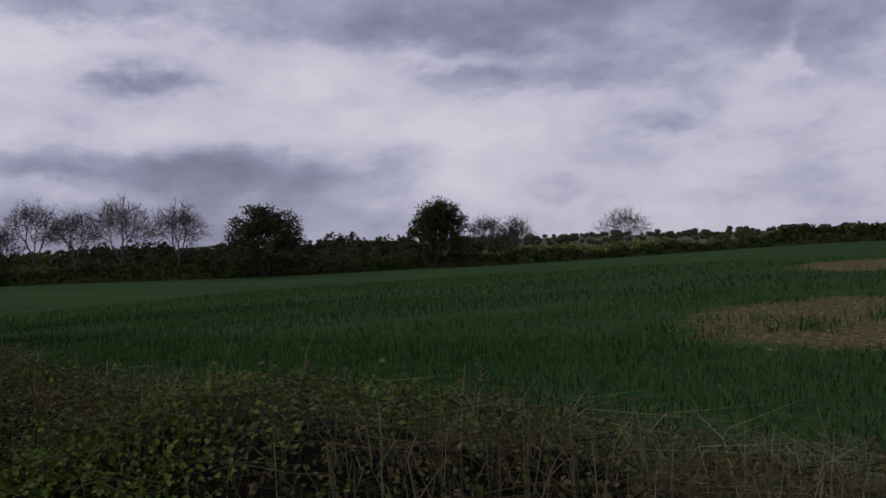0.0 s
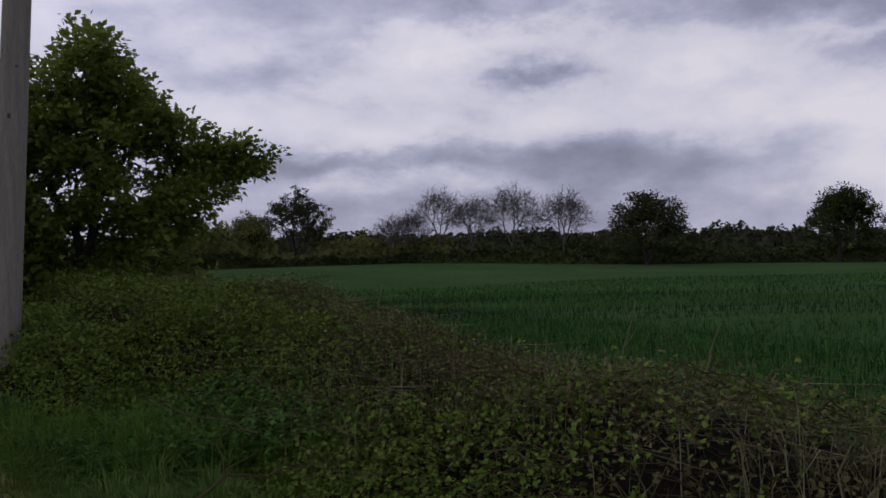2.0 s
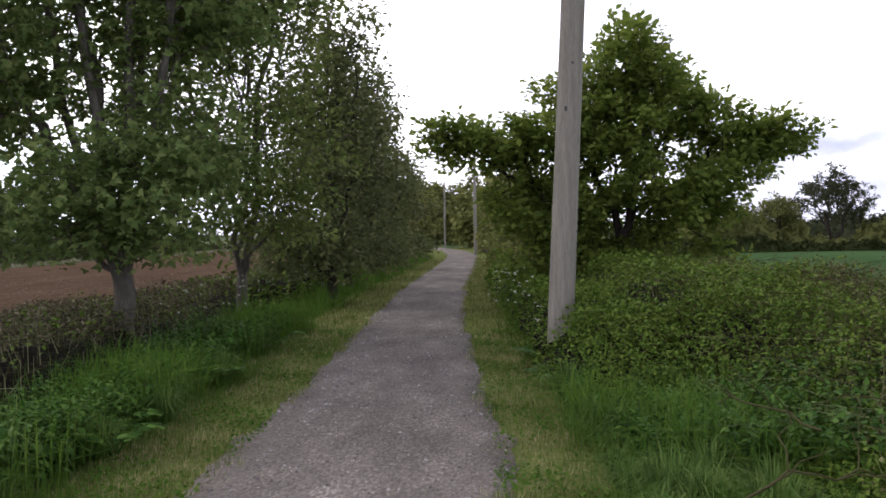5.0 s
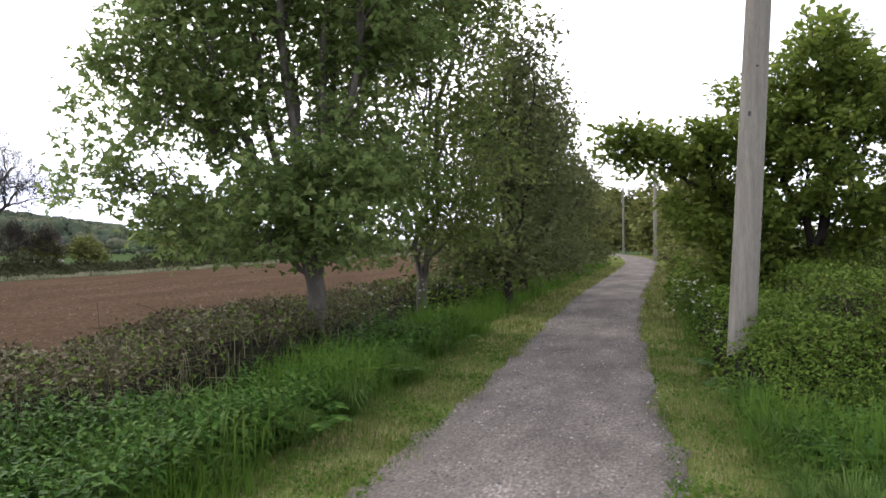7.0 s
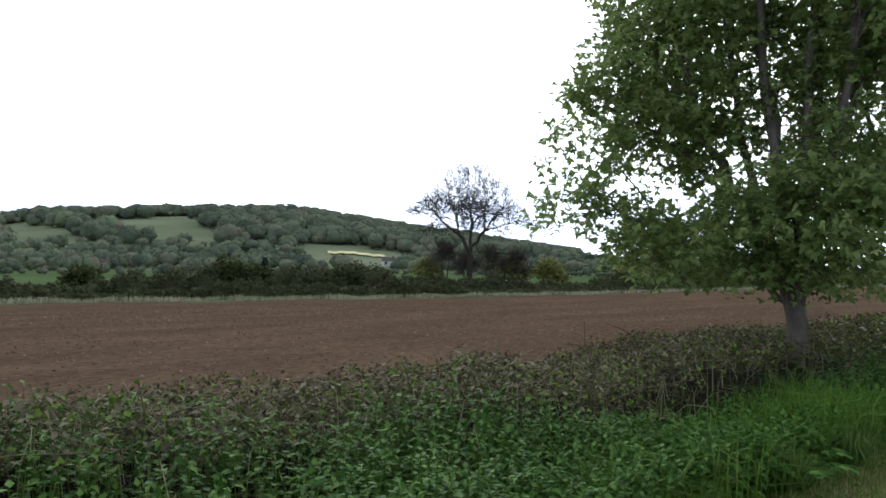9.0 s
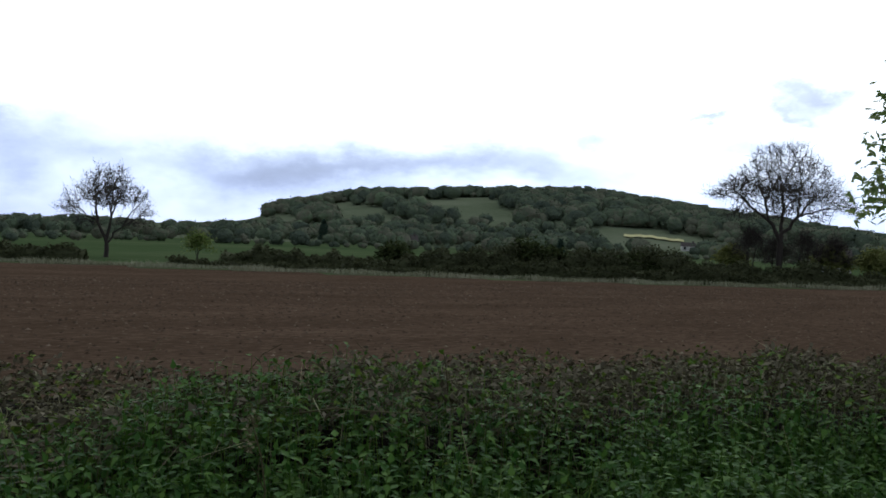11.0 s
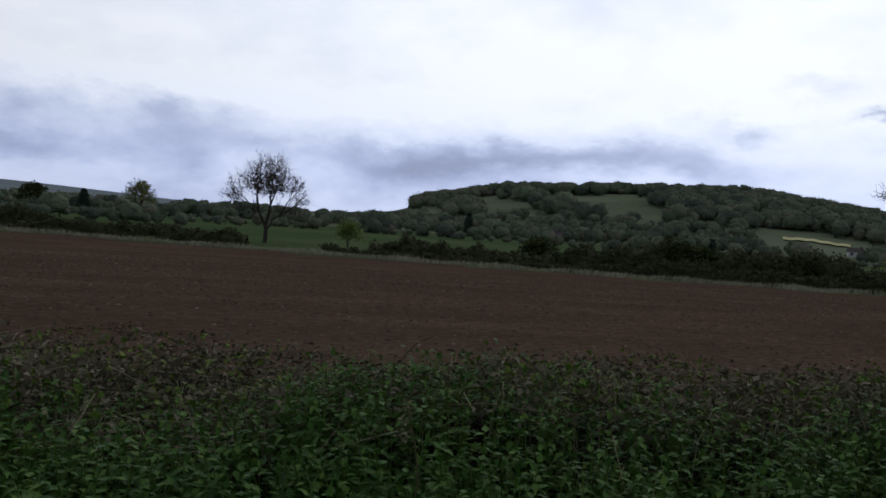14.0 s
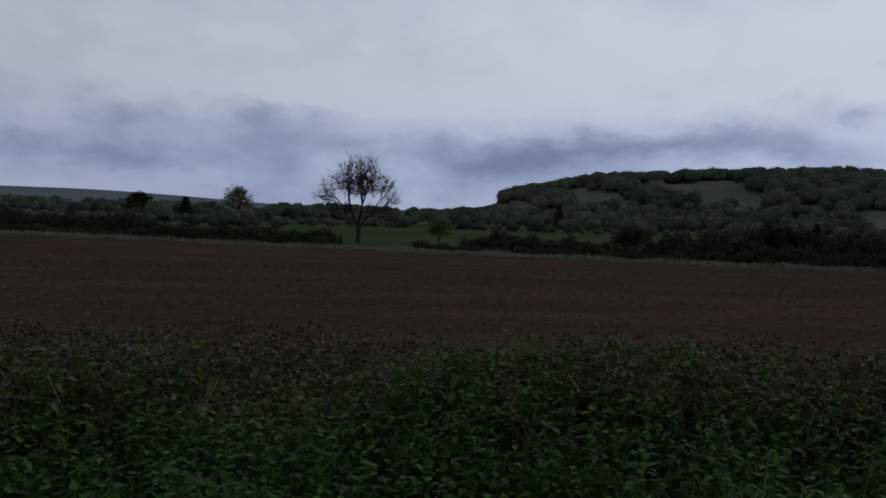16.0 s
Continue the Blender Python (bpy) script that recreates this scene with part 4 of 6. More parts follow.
def nettles(n, y0, y1, u0, u1, rng, side=-1):
    X, Y = along(n, y0, y1, u0, u1, rng)
    X = way_x(Y) + side * (X - way_x(Y))
    keep = rng.uniform(size=n) < 0.55 + 0.7 * clump(X, Y, 1.1, 0.4)
    if side < 0:
        keep &= -(X - way_x(Y)) < 4.3 + 0.5 * smooth(-0.5, 1.5, Y) - 0.36 * np.clip(Y - 1.0, 0, 6) + 0.8 * (clump(X, Y, 0.9, 2.3) - 0.5)
    else:
        keep &= clump(X, Y, 1.6, 2.5) > 0.62
    X, Y = X[keep], Y[keep]
    u = side * (X - way_x(Y))
    H = (0.40 + 0.46 * smooth(2.2, 3.9, u) if side < 0 else 0.3 + 0.3 * smooth(1.8, 3.4, u)) * rng.uniform(0.8, 1.12, len(X)) * (0.86 + 0.28 * clump(X, Y, 2.6, 1.4)) * (1 + 0.13 * smooth(-0.3, 0.8, Y) * (1 - smooth(2.4, 3.6, Y)))
    st, lc, lo = [], [], []
    for x, y, h in zip(X, Y, H):
        z = float(land(x, y))
        tip = np.array([x + rng.normal(0, 0.07), y + rng.normal(0, 0.07), z + h])
        P = bend((x, y, z - 0.03), tip, 3, 0, rng, 0.01)
        st.append((P[1:], np.array([0.0035, 0.002])))
        a0 = rng.uniform(0, 6.28)
        for k in range(8):
            q = P[0] + (tip - P[0]) * (0.42 + 0.58 * k / 7)
            for s in (0, math.pi):
                a = a0 + k * 1.57 + s
                o = np.array([math.cos(a), math.sin(a), -0.34 + 0.06 * k])
                lc.append(q + o * 0.01)
                lo.append(o * (0.108 - 0.0075 * k))
    C, O = np.array(lc), np.array(lo)
    L = np.linalg.norm(O, axis=1, keepdims=True) * rng.uniform(0.8, 1.25, (len(O), 1))
    d = unit(O + rng.normal(size=O.shape) * 0.03)
    w = unit(np.cross(d, [0, 0, 1.0]))
    n3 = np.cross(w, d)
    # heart-shaped blade with a drawn-out point, folded along its rib
    V = np.stack([C, C + d * L * 0.30 + w * L * 0.29 + n3 * L * 0.07, C + d * L * 0.62 + w * L * 0.12 + n3 * L * 0.05, C + d * L - n3 * L * 0.10, C + d * L * 0.62 - w * L * 0.12 + n3 * L * 0.05, C + d * L * 0.30 - w * L * 0.29 + n3 * L * 0.07, C + d * L * 0.55], 1).reshape(-1, 3)
    base = np.arange(len(C))[:, None] * 7
    F = np.concatenate([base + np.array(q) for q in ((0, 6, 3, 2, 1), (0, 5, 4, 3, 6))])
    return tubes(st, 3), (V, F)


S, L = nettles(1300, 4.5, 9.5, 1.7, 3.6, RNG, 1)
stuff("nettle_leaves", *L, M["nettle"], "fresh green nettles among the brambles", "nettles")
S, L = nettles(1100, 4.5, 13, 1.9, 3.1, RNG)
stuff("nettle_leaves", *L, M["nettle"], "fresh green nettles along the verge", "nettles")
S, L = nettles(8200, -7.5, 6.0, 2.0, 5.2, RNG)
stuff("nettle_stems", *S, M["grass"], "nettle stems on the bank", "nettles")
stuff("nettle_leaves", *L, M["nettle"], "dense green nettles in front of the brambles", "nettles")

X, Y = along(4200, -6.5, 9, 1.9, 4.4, RNG)
X = 2 * way_x(Y) - X
keep = RNG.uniform(size=len(X)) < 1.3 * clump(X, Y, 1.7, 2.2) ** 1.5
stuff("tall_grass", *blades(X[keep], Y[keep], 0.62, 0.008, RNG, 0.8), M["grass"], "long grass among the nettles", "grass")
X, Y = along(60, -5, 6, 2.0, 3.6, RNG)
stuff("grass_tussocks", *tussocks(np.stack([2 * way_x(Y) - X, Y, RNG.uniform(0.9, 1.5, 60)], -1), 46, 0.5, RNG), M["tussock"], "arching grass tufts between the nettles", "grass")
X, Y = along(2600, -2.5, 12, 3.2, 5.8, RNG)
X = 2 * way_x(Y) - X
stuff("dry_grass", *blades(X, Y, 0.36, 0.007, RNG, 1.7, land(X, Y) + 0.72 * thicket_top(X, Y, -1)), M["straw"], "bleached dry stalks in the brambles", "grass")

X, Y = along(12000, 1.5, 9.0, 1.5, 3.7, RNG)
U = X - way_x(Y)
keep = RNG.uniform(size=len(X)) < 1.9 * clump(X, Y, 2.3, 1.2) ** 2 * (1 - smooth(5.5, 8.5, Y + (U - 2.4)))
stuff("tall_grass", *blades(X[keep], Y[keep], (0.22 + 0.42 * clump(X, Y, 2.3, 1.2))[keep], 0.007, RNG, 0.9), M["grass"], "long grass tufts below the brambles", "grass")
X, Y = along(7000, 4.5, 16, 1.8, 3.3, RNG)
X = 2 * way_x(Y) - X
keep = RNG.uniform(size=len(X)) < 1.5 * clump(X, Y, 2.0, 0.9) ** 1.6
X, Y = X[keep], Y[keep]
stuff("tall_grass", *blades(X, Y, 0.25 + 0.45 * clump(X, Y, 2.0, 0.9), 0.011, RNG, 0.7), M["grass"], "long grass under the trees", "grass")

# young wheat, in drilled rows that run along the field
def wheat(x0, x1, y0, y1, step, rows, h, w, name):
    xs = np.arange(x0, x1, rows)
    n = int((y1 - y0) / step)
    X = np.repeat(xs, n) + RNG.normal(0, rows * 0.16, len(xs) * n)
    Y = np.tile(np.linspace(y0, y1, n), len(xs)) + RNG.normal(0, step, len(xs) * n)
    u = X - way_x(Y)
    az, r = np.degrees(np.arctan2(X, Y)), np.hypot(X, Y)
    keep = (u > 5.5) & (r < right_r(az)) & (RNG.uniform(0.72, 1.25, len(X)) < bare_patch(X, Y)) & ~tramline(X, Y)
    # only what lies on the seen side of the field
    X, Y = X[keep], Y[keep]
    # blades beside the tracks get the darker colour that paints their shade
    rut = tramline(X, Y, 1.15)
    stuff(name, *blades(X[rut], Y[rut], h * 1.0, w, RNG, 0.8, None, x0 > 12), M["wheatshade"], "darker lush wheat along the wheel tracks", "wheat")
    X, Y = X[~rut], Y[~rut]
    stuff(name, *blades(X, Y, h * (0.5 + 0.5 * clump(X, Y, 0.6) + 0.35 * (clump(X, Y, 4.3, 0.9) - 0.5) + 0.38 * np.sin((0.62 * X + 0.78 * Y) * 1.15 + 1.2 * np.sin(0.21 * (X - Y))) * smooth(8, 16, X)), w, RNG, 0.8, None, x0 > 12), M["wheat"], "young green wheat", "wheat")


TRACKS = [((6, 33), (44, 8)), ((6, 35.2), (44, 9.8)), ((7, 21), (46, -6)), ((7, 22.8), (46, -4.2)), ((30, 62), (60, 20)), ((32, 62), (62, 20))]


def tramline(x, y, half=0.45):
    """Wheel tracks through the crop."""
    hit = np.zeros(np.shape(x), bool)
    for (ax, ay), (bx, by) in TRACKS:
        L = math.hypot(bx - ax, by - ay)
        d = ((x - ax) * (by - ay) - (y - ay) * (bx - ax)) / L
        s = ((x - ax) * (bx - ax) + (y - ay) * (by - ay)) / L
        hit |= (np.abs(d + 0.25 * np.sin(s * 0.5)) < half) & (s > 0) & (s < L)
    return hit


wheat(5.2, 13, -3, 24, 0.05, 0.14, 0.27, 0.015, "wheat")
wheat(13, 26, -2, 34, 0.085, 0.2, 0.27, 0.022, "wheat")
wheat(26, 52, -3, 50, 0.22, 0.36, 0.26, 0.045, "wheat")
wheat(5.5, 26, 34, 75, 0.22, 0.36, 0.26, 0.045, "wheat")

# tufts and stones on the bare patches
n = 9000
X, Y = RNG.uniform(12, 24, n), RNG.uniform(-2, 5.5, n)
keep = (bare_patch(X, Y) < 1.05) & (RNG.uniform(size=n) < 1.9 * clump(X, Y, 1.5, 0.5) ** 4)
stuff("wheat", *blades(X[keep], Y[keep], 0.2, 0.02, RNG, 0.9), M["wheat"], "stray wheat tufts on the bare patch", "wheat")
n = 3500
X, Y = RNG.uniform(12, 46, n), RNG.uniform(-2, 6, n)
keep = bare_patch(X, Y) < 0.95
X, Y = X[keep], Y[keep]
s = RNG.uniform(0.01, 0.045, len(X))
oct_ = np.array([[1, 0, 0], [0, 1, 0], [-1, 0, 0], [0, -1, 0], [0, 0, 0.7], [0, 0, -0.5]], float)
V = np.stack([X, Y, land(X, Y)], -1)[:, None] + oct_[None] * s[:, None, None] * RNG.uniform(0.6, 1.3, (len(X), 6, 1))
T8 = np.array([[0, 1, 4], [1, 2, 4], [2, 3, 4], [3, 0, 4]])
stuff("field_stones", V.reshape(-1, 3), (np.arange(len(X))[:, None, None] * 6 + T8[None]).reshape(-1, 3), M["straw"], "pale stones and straw on the bare patch", "stones")

# clods on the ploughed field
n = 30000
X = -7.6 - 44 * RNG.uniform(0, 1, n) ** 1.8
X = np.round(X / 0.6) * 0.6 + RNG.normal(0, 0.14, n)
Y = RNG.uniform(-25, 45, n)
C = np.stack([X, Y, land(X, Y)], -1)
s = RNG.uniform(0.01, 0.036, n) * (1 + 0.02 * -X)
oct_ = np.array([[1, 0, 0], [0, 1, 0], [-1, 0, 0], [0, -1, 0], [0, 0, 0.7], [0, 0, -0.5]], float)
V = C[:, None] + oct_[None] * s[:, None, None] * RNG.uniform(0.6, 1.3, (n, 6, 1))
T8 = np.array([[0, 1, 4], [1, 2, 4], [2, 3, 4], [3, 0, 4]])
F = (np.arange(n)[:, None, None] * 6 + T8[None]).reshape(-1, 3)
stuff("soil_clods", V.reshape(-1, 3), F, M["clod"], "brown clods of ploughed soil", "soil")
# loose stones on the path
n = 13000
Y = -3 + 24 * RNG.uniform(0, 1, n) ** 1.4
X = way_x(Y) + RNG.uniform(-1, 1, n) * np.interp(Y, LINE_Y, HALF)
C = np.stack([X, Y, land(X, Y) + 0.03 - 0.018 * ((X - way_x(Y)) / 0.95) ** 2], -1)
s = 0.005 + 0.016 * RNG.uniform(0, 1, n) ** 2.2
V = C[:, None] + oct_[None] * s[:, None, None] * RNG.uniform(0.6, 1.3, (n, 6, 1))
F = (np.arange(n)[:, None, None] * 6 + T8[None]).reshape(-1, 3)
stuff("loose_gravel", V.reshape(-1, 3), F, M["grit"], "loose pale stones on the gravel path", "gravel")


def polar(az, r, z=None):
    x, y = r * math.sin(radians(az)), r * math.cos(radians(az))
    return (x, y, float(land(x, y)) if z is None else z)


# ---- telegraph poles and wires ----
def pole(name, at, h, r, top_r, lean, label):
    root = thing(name, at, label, "pole", "poles along the path")
    zz = np.linspace(-0.4, h, 15)
    P = np.stack([lean[0] * zz, lean[1] * zz, zz], -1)
    V, F = tubes([(P, np.linspace(r, top_r, 15))], 16)
    piece("shaft", V, F, M["pole"], root, smooth=True)
    bm = bmesh.new()
    bmesh.ops.create_cone(bm, segments=16, radius1=top_r, radius2=top_r * 0.3, depth=0.1, cap_ends=True, matrix=Matrix.Translation((lean[0] * h, lean[1] * h, h + 0.05)))
    me = bpy.data.meshes.new("cap")
    bm.to_mesh(me)
    me.materials.append(M["pole"])
    cap = new("cap", me)
    cap.parent = root
    return root


NEAR = (0.665, 9.45)
near_z = float(land(*NEAR))
p1 = pole("telegraph_pole", (*NEAR, near_z), 8.8, 0.150, 0.115, (0.05, 0.0), "weathered grey wooden telegraph pole in brambles")
FAR = [(-1.35, 52.0), (-4.0, 86.0)]
p3 = pole("telegraph_pole", (-4.75, 75.0, float(land(-4.75, 75.0))), 6.0, 0.1, 0.08, (0.0, 0.0), "grey wooden telegraph pole where the path bends")
p2 = pole("telegraph_pole", (*FAR[0], float(land(*FAR[0]))), 6.9, 0.11, 0.09, (0.0, 0.0), "weathered wooden telegraph pole further along the path")
for near_x, far_x in ((0.28, -1.75), (0.62, -1.03), (0.99, -0.55)):
    a = (near_x, NEAR[1], near_z + 8.3)
    b = (far_x, FAR[0][1], 6.5)
    t = np.linspace(0, 1, 30)
    P = np.stack([a[i] + (b[i] - a[i]) * t for i in range(3)], -1)
    P[:, 2] -= 4 * 0.5 * t * (1 - t)
    w = piece("cable", *tubes([(P, np.full(30, 0.008))], 4), M["wire"])
    tagged(w, "thin dark overhead cable strung between the poles", "cable", "overhead cables")

# ---- trees near the path ----
# sycamore beside the ploughed field, several stems from one bole
tree("sycamore_tree", (-5.0, 10.8, float(land(-5.0, 10.8))),
     [(0, 0.7, 4.4, 1.2, 1.0, 1.2), (-1.6, -0.4, 6.7, 1.6, 1.4, 1.1), (-1.7, -0.9, 4.7, 1.3, 1.0, 1.2), (-1.0, -0.5, 3.7, 0.9, 0.8, 0.7), (-2.2, -0.5, 3.9, 1.4, 1.4, 1.2), (-1.8, 0.2, 2.5, 1.6, 1.4, 0.6), (0.8, 0.2, 3.0, 1.0, 1.3, 1.1), (0.3, -1.0, 2.5, 1.3, 1.0, 0.7), (0.3, 0.3, 6.3, 1.9, 1.9, 1.5),
      (-1.7, 0.4, 5.4, 1.5, 1.5, 1.2), (1.0, 0.6, 5.2, 1.1, 1.3, 1.1), (-0.8, -1.0, 2.0, 1.5, 0.9, 0.5), (-3.1, -0.4, 2.75, 1.0, 0.9, 0.4), (0.4, 0.9, 7.8, 1.3, 1.3, 1.0), (0.5, -0.9, 1.9, 1.0, 0.8, 0.5), (-2.4, 0.2, 2.1, 0.9, 0.8, 0.3)],
     "sycamore in fresh leaf with several grey stems beside the field", 0.145, 1.35, 5, 1050, "sycamore", 31000, 0.108, 0.17, 3, "bark", seed=5, droop=0.35, min_r=0.006,
     stems=[(-1.2, 0.1, 6.4, 0.075), (-0.45, -0.3, 7.2, 0.085), (0.25, 0.2, 7.6, 0.09), (0.85, 0.1, 6.6, 0.07), (0.1, 0.7, 6.8, 0.06)])
tree("field_maple_tree", (-4.4, 14.0, float(land(-4.4, 14.0))),
     [(0, 0, 4.6, 1.7, 1.6, 1.5), (0.8, -0.5, 2.9, 1.3, 1.2, 1.2), (-1.0, -0.2, 5.6, 1.3, 1.3, 1.3), (0.9, 0, 6.2, 1.2, 1.2, 1.2), (-0.7, 0.2, 3.2, 1.1, 1.1, 1.0), (0.3, 0.2, 6.0, 1.3, 1.3, 1.2), (0.9, -0.8, 1.9, 0.9, 0.9, 0.5), (-0.5, -0.8, 1.8, 0.9, 0.8, 0.5), (0.3, 0.5, 7.2, 1.0, 1.0, 0.8)],
     "slender field maple with yellow-green young leaves", 0.10, 0.9, 4, 800, "maple", 24000, 0.10, 0.2, 1, "bark", seed=8, min_r=0.005)
for k, (x, y, h, rr, lf) in enumerate([(-3.75, 18.5, 7.0, 1.4, "thorn"), (-4.15, 22.5, 6.6, 1.4, "thorn"), (-4.2, 27.5, 6.0, 1.4, "thorn"), (-4.4, 33.5, 5.4, 1.6, "thorn"), (-5.0, 41, 4.8, 1.8, "hedgeolive"), (-5.8, 50, 4.8, 2.0, "hedgeolive"), (-9.5, 62, 5.2, 2.8, "hedgeolive"), (-11.5, 76, 5.5, 3.0, "hedgeolive")]):
    f = h / 6.0
    tree("hawthorn_tree", (x, y, float(land(x, y))),
         [(0.1, 0, 5.1 * f, 0.8 * rr, 0.8 * rr, 0.8 * f), (0.2, 0, 4.0 * f, 1.0 * rr, 1.0 * rr, 1.0 * f), (0.1, -0.3, 2.7 * f, 1.1 * rr, 1.1 * rr, 0.9 * f), (-0.6, 0.4, 3.2 * f, rr, rr, 1.0 * f), (0.1, -0.3, 1.2 * f, 1.15 * rr, 1.1 * rr, 0.7 * f), (-0.9, -0.2, 1.3 * f, rr, rr, 0.8 * f)],
         "tall untrimmed hawthorn beside the path" if lf == "thorn" else "olive-green bushy thorn further along the path", 0.13, 0.5, 4, 270 if k < 3 else 110, lf, 12500 if k < 3 else 5000, 0.138 if k < 3 else 0.19, 0.26, 1, "darkbark", group="thorns along the path", seed=20 + k, min_r=0.005)
# oak on the crop side, wide and layered
tree("oak_tree", (2.3, 15.8, float(land(2.3, 15.8))),
     [(0.1, 0, 4.75, 0.85, 0.9, 0.72), (0.95, 0.2, 4.2, 0.8, 0.9, 0.6), (1.7, 0.2, 3.6, 0.8, 0.9, 0.5), (-0.5, 0, 3.9, 0.9, 0.9, 0.6), (0.2, 0, 3.3, 1.3, 1.3, 0.7), (-1.4, -0.2, 3.2, 1.0, 1.0, 0.5), (-2.4, -0.2, 3.1, 0.9, 0.8, 0.5),
      (-3.2, -0.2, 3.35, 0.6, 0.6, 0.3), (2.4, 0.2, 3.0, 0.8, 0.9, 0.5), (2.95, 0.2, 3.25, 0.7, 0.7, 0.42), (0.2, 0, 2.2, 2.0, 1.5, 0.9), (-1.3, 0, 2.0, 1.1, 1.2, 0.8), (1.6, 0, 2.3, 1.0, 1.1, 0.7), (0.4, 0, 0.9, 1.7, 1.3, 0.7), (-1.2, -0.2, 0.9, 1.0, 1.1, 0.7), (-1.2, 0, 4.1, 0.45, 0.45, 0.3)],
     "wide oak with spreading layered branches beside the crop", 0.2, 0.7, 4, 640, "oak", 42000, 0.135, 0.16, 1, "darkbark", seed=31, droop=0.1, min_r=0.006)
for k, (x, y, h, rr) in enumerate([(1.6, 22.0, 2.2, 1.2), (1.4, 28, 2.6, 1.3), (1.5, 36, 3.4, 1.6), (1.2, 46, 4.4, 2.0), (0.6, 58, 5.0, 2.4), (-0.2, 72, 6.0, 3.0), (-2.6, 92, 8.5, 3.5), (-6.5, 101, 8.0, 4.0), (-10, 95, 7.5, 4.0), (1.6, 66, 7.0, 3.0), (3.0, 84, 8.0, 3.5)]):
    f = h / 3.0
    tree("hedge_bush", (x, y, float(land(x, y))),
         [(0, 0, 2.2 * f, 0.7 * rr, 0.7 * rr, 0.8 * f), (0.2, 0.1, 1.3 * f, rr, rr, 0.9 * f), (-0.3, -0.3, 0.8 * f, rr, rr, 0.7 * f)],
         "olive-green hedge bush along the path", 0.07, 0.25, 4, 100, "hedgeolive", 4200 if k < 5 else 4500, 0.18 if k < 3 else 0.28 if k < 5 else 0.58, 0.26 if k < 5 else 0.5, 1, "darkbark", "bush", "bushes along the path", 50 + k)

# ---- far hedges and trees ----
def hedge(name, pts, w, h, mat, size, dens, label, seed=1, ragged=0.35):
    """A hedge along pts: an uneven inner mass and leaf clusters round it."""
    rng = np.random.default_rng(seed)
    pts = np.array(pts, float)
    seg = np.linalg.norm(np.diff(pts, axis=0), axis=1)
    s = np.concatenate([[0], np.cumsum(seg)])
    n = int(s[-1] * dens * 0.85)
    ph = rng.uniform(0, 6.28, 5)

    def top(v):
        w_ = sum(np.sin(v * f + p) / (i + 1.3) for i, (f, p) in enumerate(zip((0.11, 0.37, 0.83, 1.9, 3.7), ph)))
        return h * (1 - ragged * 0.6 + ragged * 0.55 * w_)

    q = rng.uniform(0, s[-1], n)
    X, Y = np.interp(q, s, pts[:, 0]), np.interp(q, s, pts[:, 1])
    hh = np.maximum(top(q), 0.3 * h)
    a = rng.uniform(0, math.pi, n)
    rad = rng.uniform(0.75, 1.05, n)
    o = w / 2 * np.cos(a) * rad
    d = np.interp(q, s[:-1] + seg / 2, np.arctan2(np.diff(pts[:, 1]), np.diff(pts[:, 0])))
    X2, Y2 = X - np.sin(d) * o, Y + np.cos(d) * o
    Z2 = land(X, Y) + hh * np.abs(np.sin(a)) ** 0.6 * rad
    root = thing(name, (0, 0, 0), label, "hedge", kind="stuff")
    tagged(piece("foliage", *leaves(np.stack([X2, Y2, Z2], -1), size * 1.25, rng, 0.0, 0.9, 1), M[mat], root), kind="stuff")
    k = int(s[-1] / max(0.8, size)) + 2
    qq = np.linspace(0, s[-1], k)
    cxx, cyy = np.interp(qq, s, pts[:, 0]), np.interp(qq, s, pts[:, 1])
    dd = np.interp(qq, s[:-1] + seg / 2, np.arctan2(np.diff(pts[:, 1]), np.diff(pts[:, 0])))
    hc = np.maximum(top(qq), 0.3 * h) * 0.82
    prof = np.array([(-0.46, -0.3), (-0.5, 0.3), (-0.38, 0.75), (-0.1, 0.98), (0.12, 0.96), (0.38, 0.72), (0.5, 0.3), (0.46, -0.3)])
    V = np.stack([cxx[:, None] - np.sin(dd)[:, None] * prof[:, 0] * w * 0.86, cyy[:, None] + np.cos(dd)[:, None] * prof[:, 0] * w * 0.86, land(cxx, cyy)[:, None] + prof[:, 1] * hc[:, None]], -1)
    V += rng.normal(0, 0.06 * h, V.shape)
    I, J = np.meshgrid(np.arange(k - 1), np.arange(7), indexing="ij")
    F = np.stack([I * 8 + J, I * 8 + J + 1, (I + 1) * 8 + J + 1, (I + 1) * 8 + J], -1).reshape(-1, 4)
    piece("inner_growth", V.reshape(-1, 3), F, M[mat], root)
    return root


def arc(azs, rs):
    return [polar(a, r)[:2] for a, r in zip(azs, rs)]


A = np.linspace(10, 100, 24)
hedge("field_hedge", arc(A, right_r(A) + 2.5), 3.0, 2.3, "hedge", 0.36, 140, "dark overgrown hedge at the far side of the wheat", 3, 0.6)
A = np.linspace(10, 20, 6)
hedge("field_hedge", arc(A, right_r(A) + 7), 5.0, 6.6, "hedgeolive", 0.45, 200, "tall olive-green hedge beyond the wheat", 4, 0.8)
A = np.linspace(19.5, 33, 6)
hedge("field_hedge", arc(A, right_r(A) + 7), 5.0, 4.8, "hedgeolive", 0.45, 160, "rounded olive-green hedge beyond the wheat", 14, 0.85)
A = np.linspace(32, 57, 10)
hedge("field_hedge", arc(A, right_r(A) + 7), 4.5, 3.3, "hedge", 0.42, 130, "dark overgrown hedge under the bare ashes", 15, 0.5)
A = np.linspace(56, 100, 12)
hedge("field_hedge", arc(A, right_r(A) + 12), 5.0, 2.5, "hedgeolive", 0.45, 130, "dull green hedge beyond the wheat", 5, 0.5)
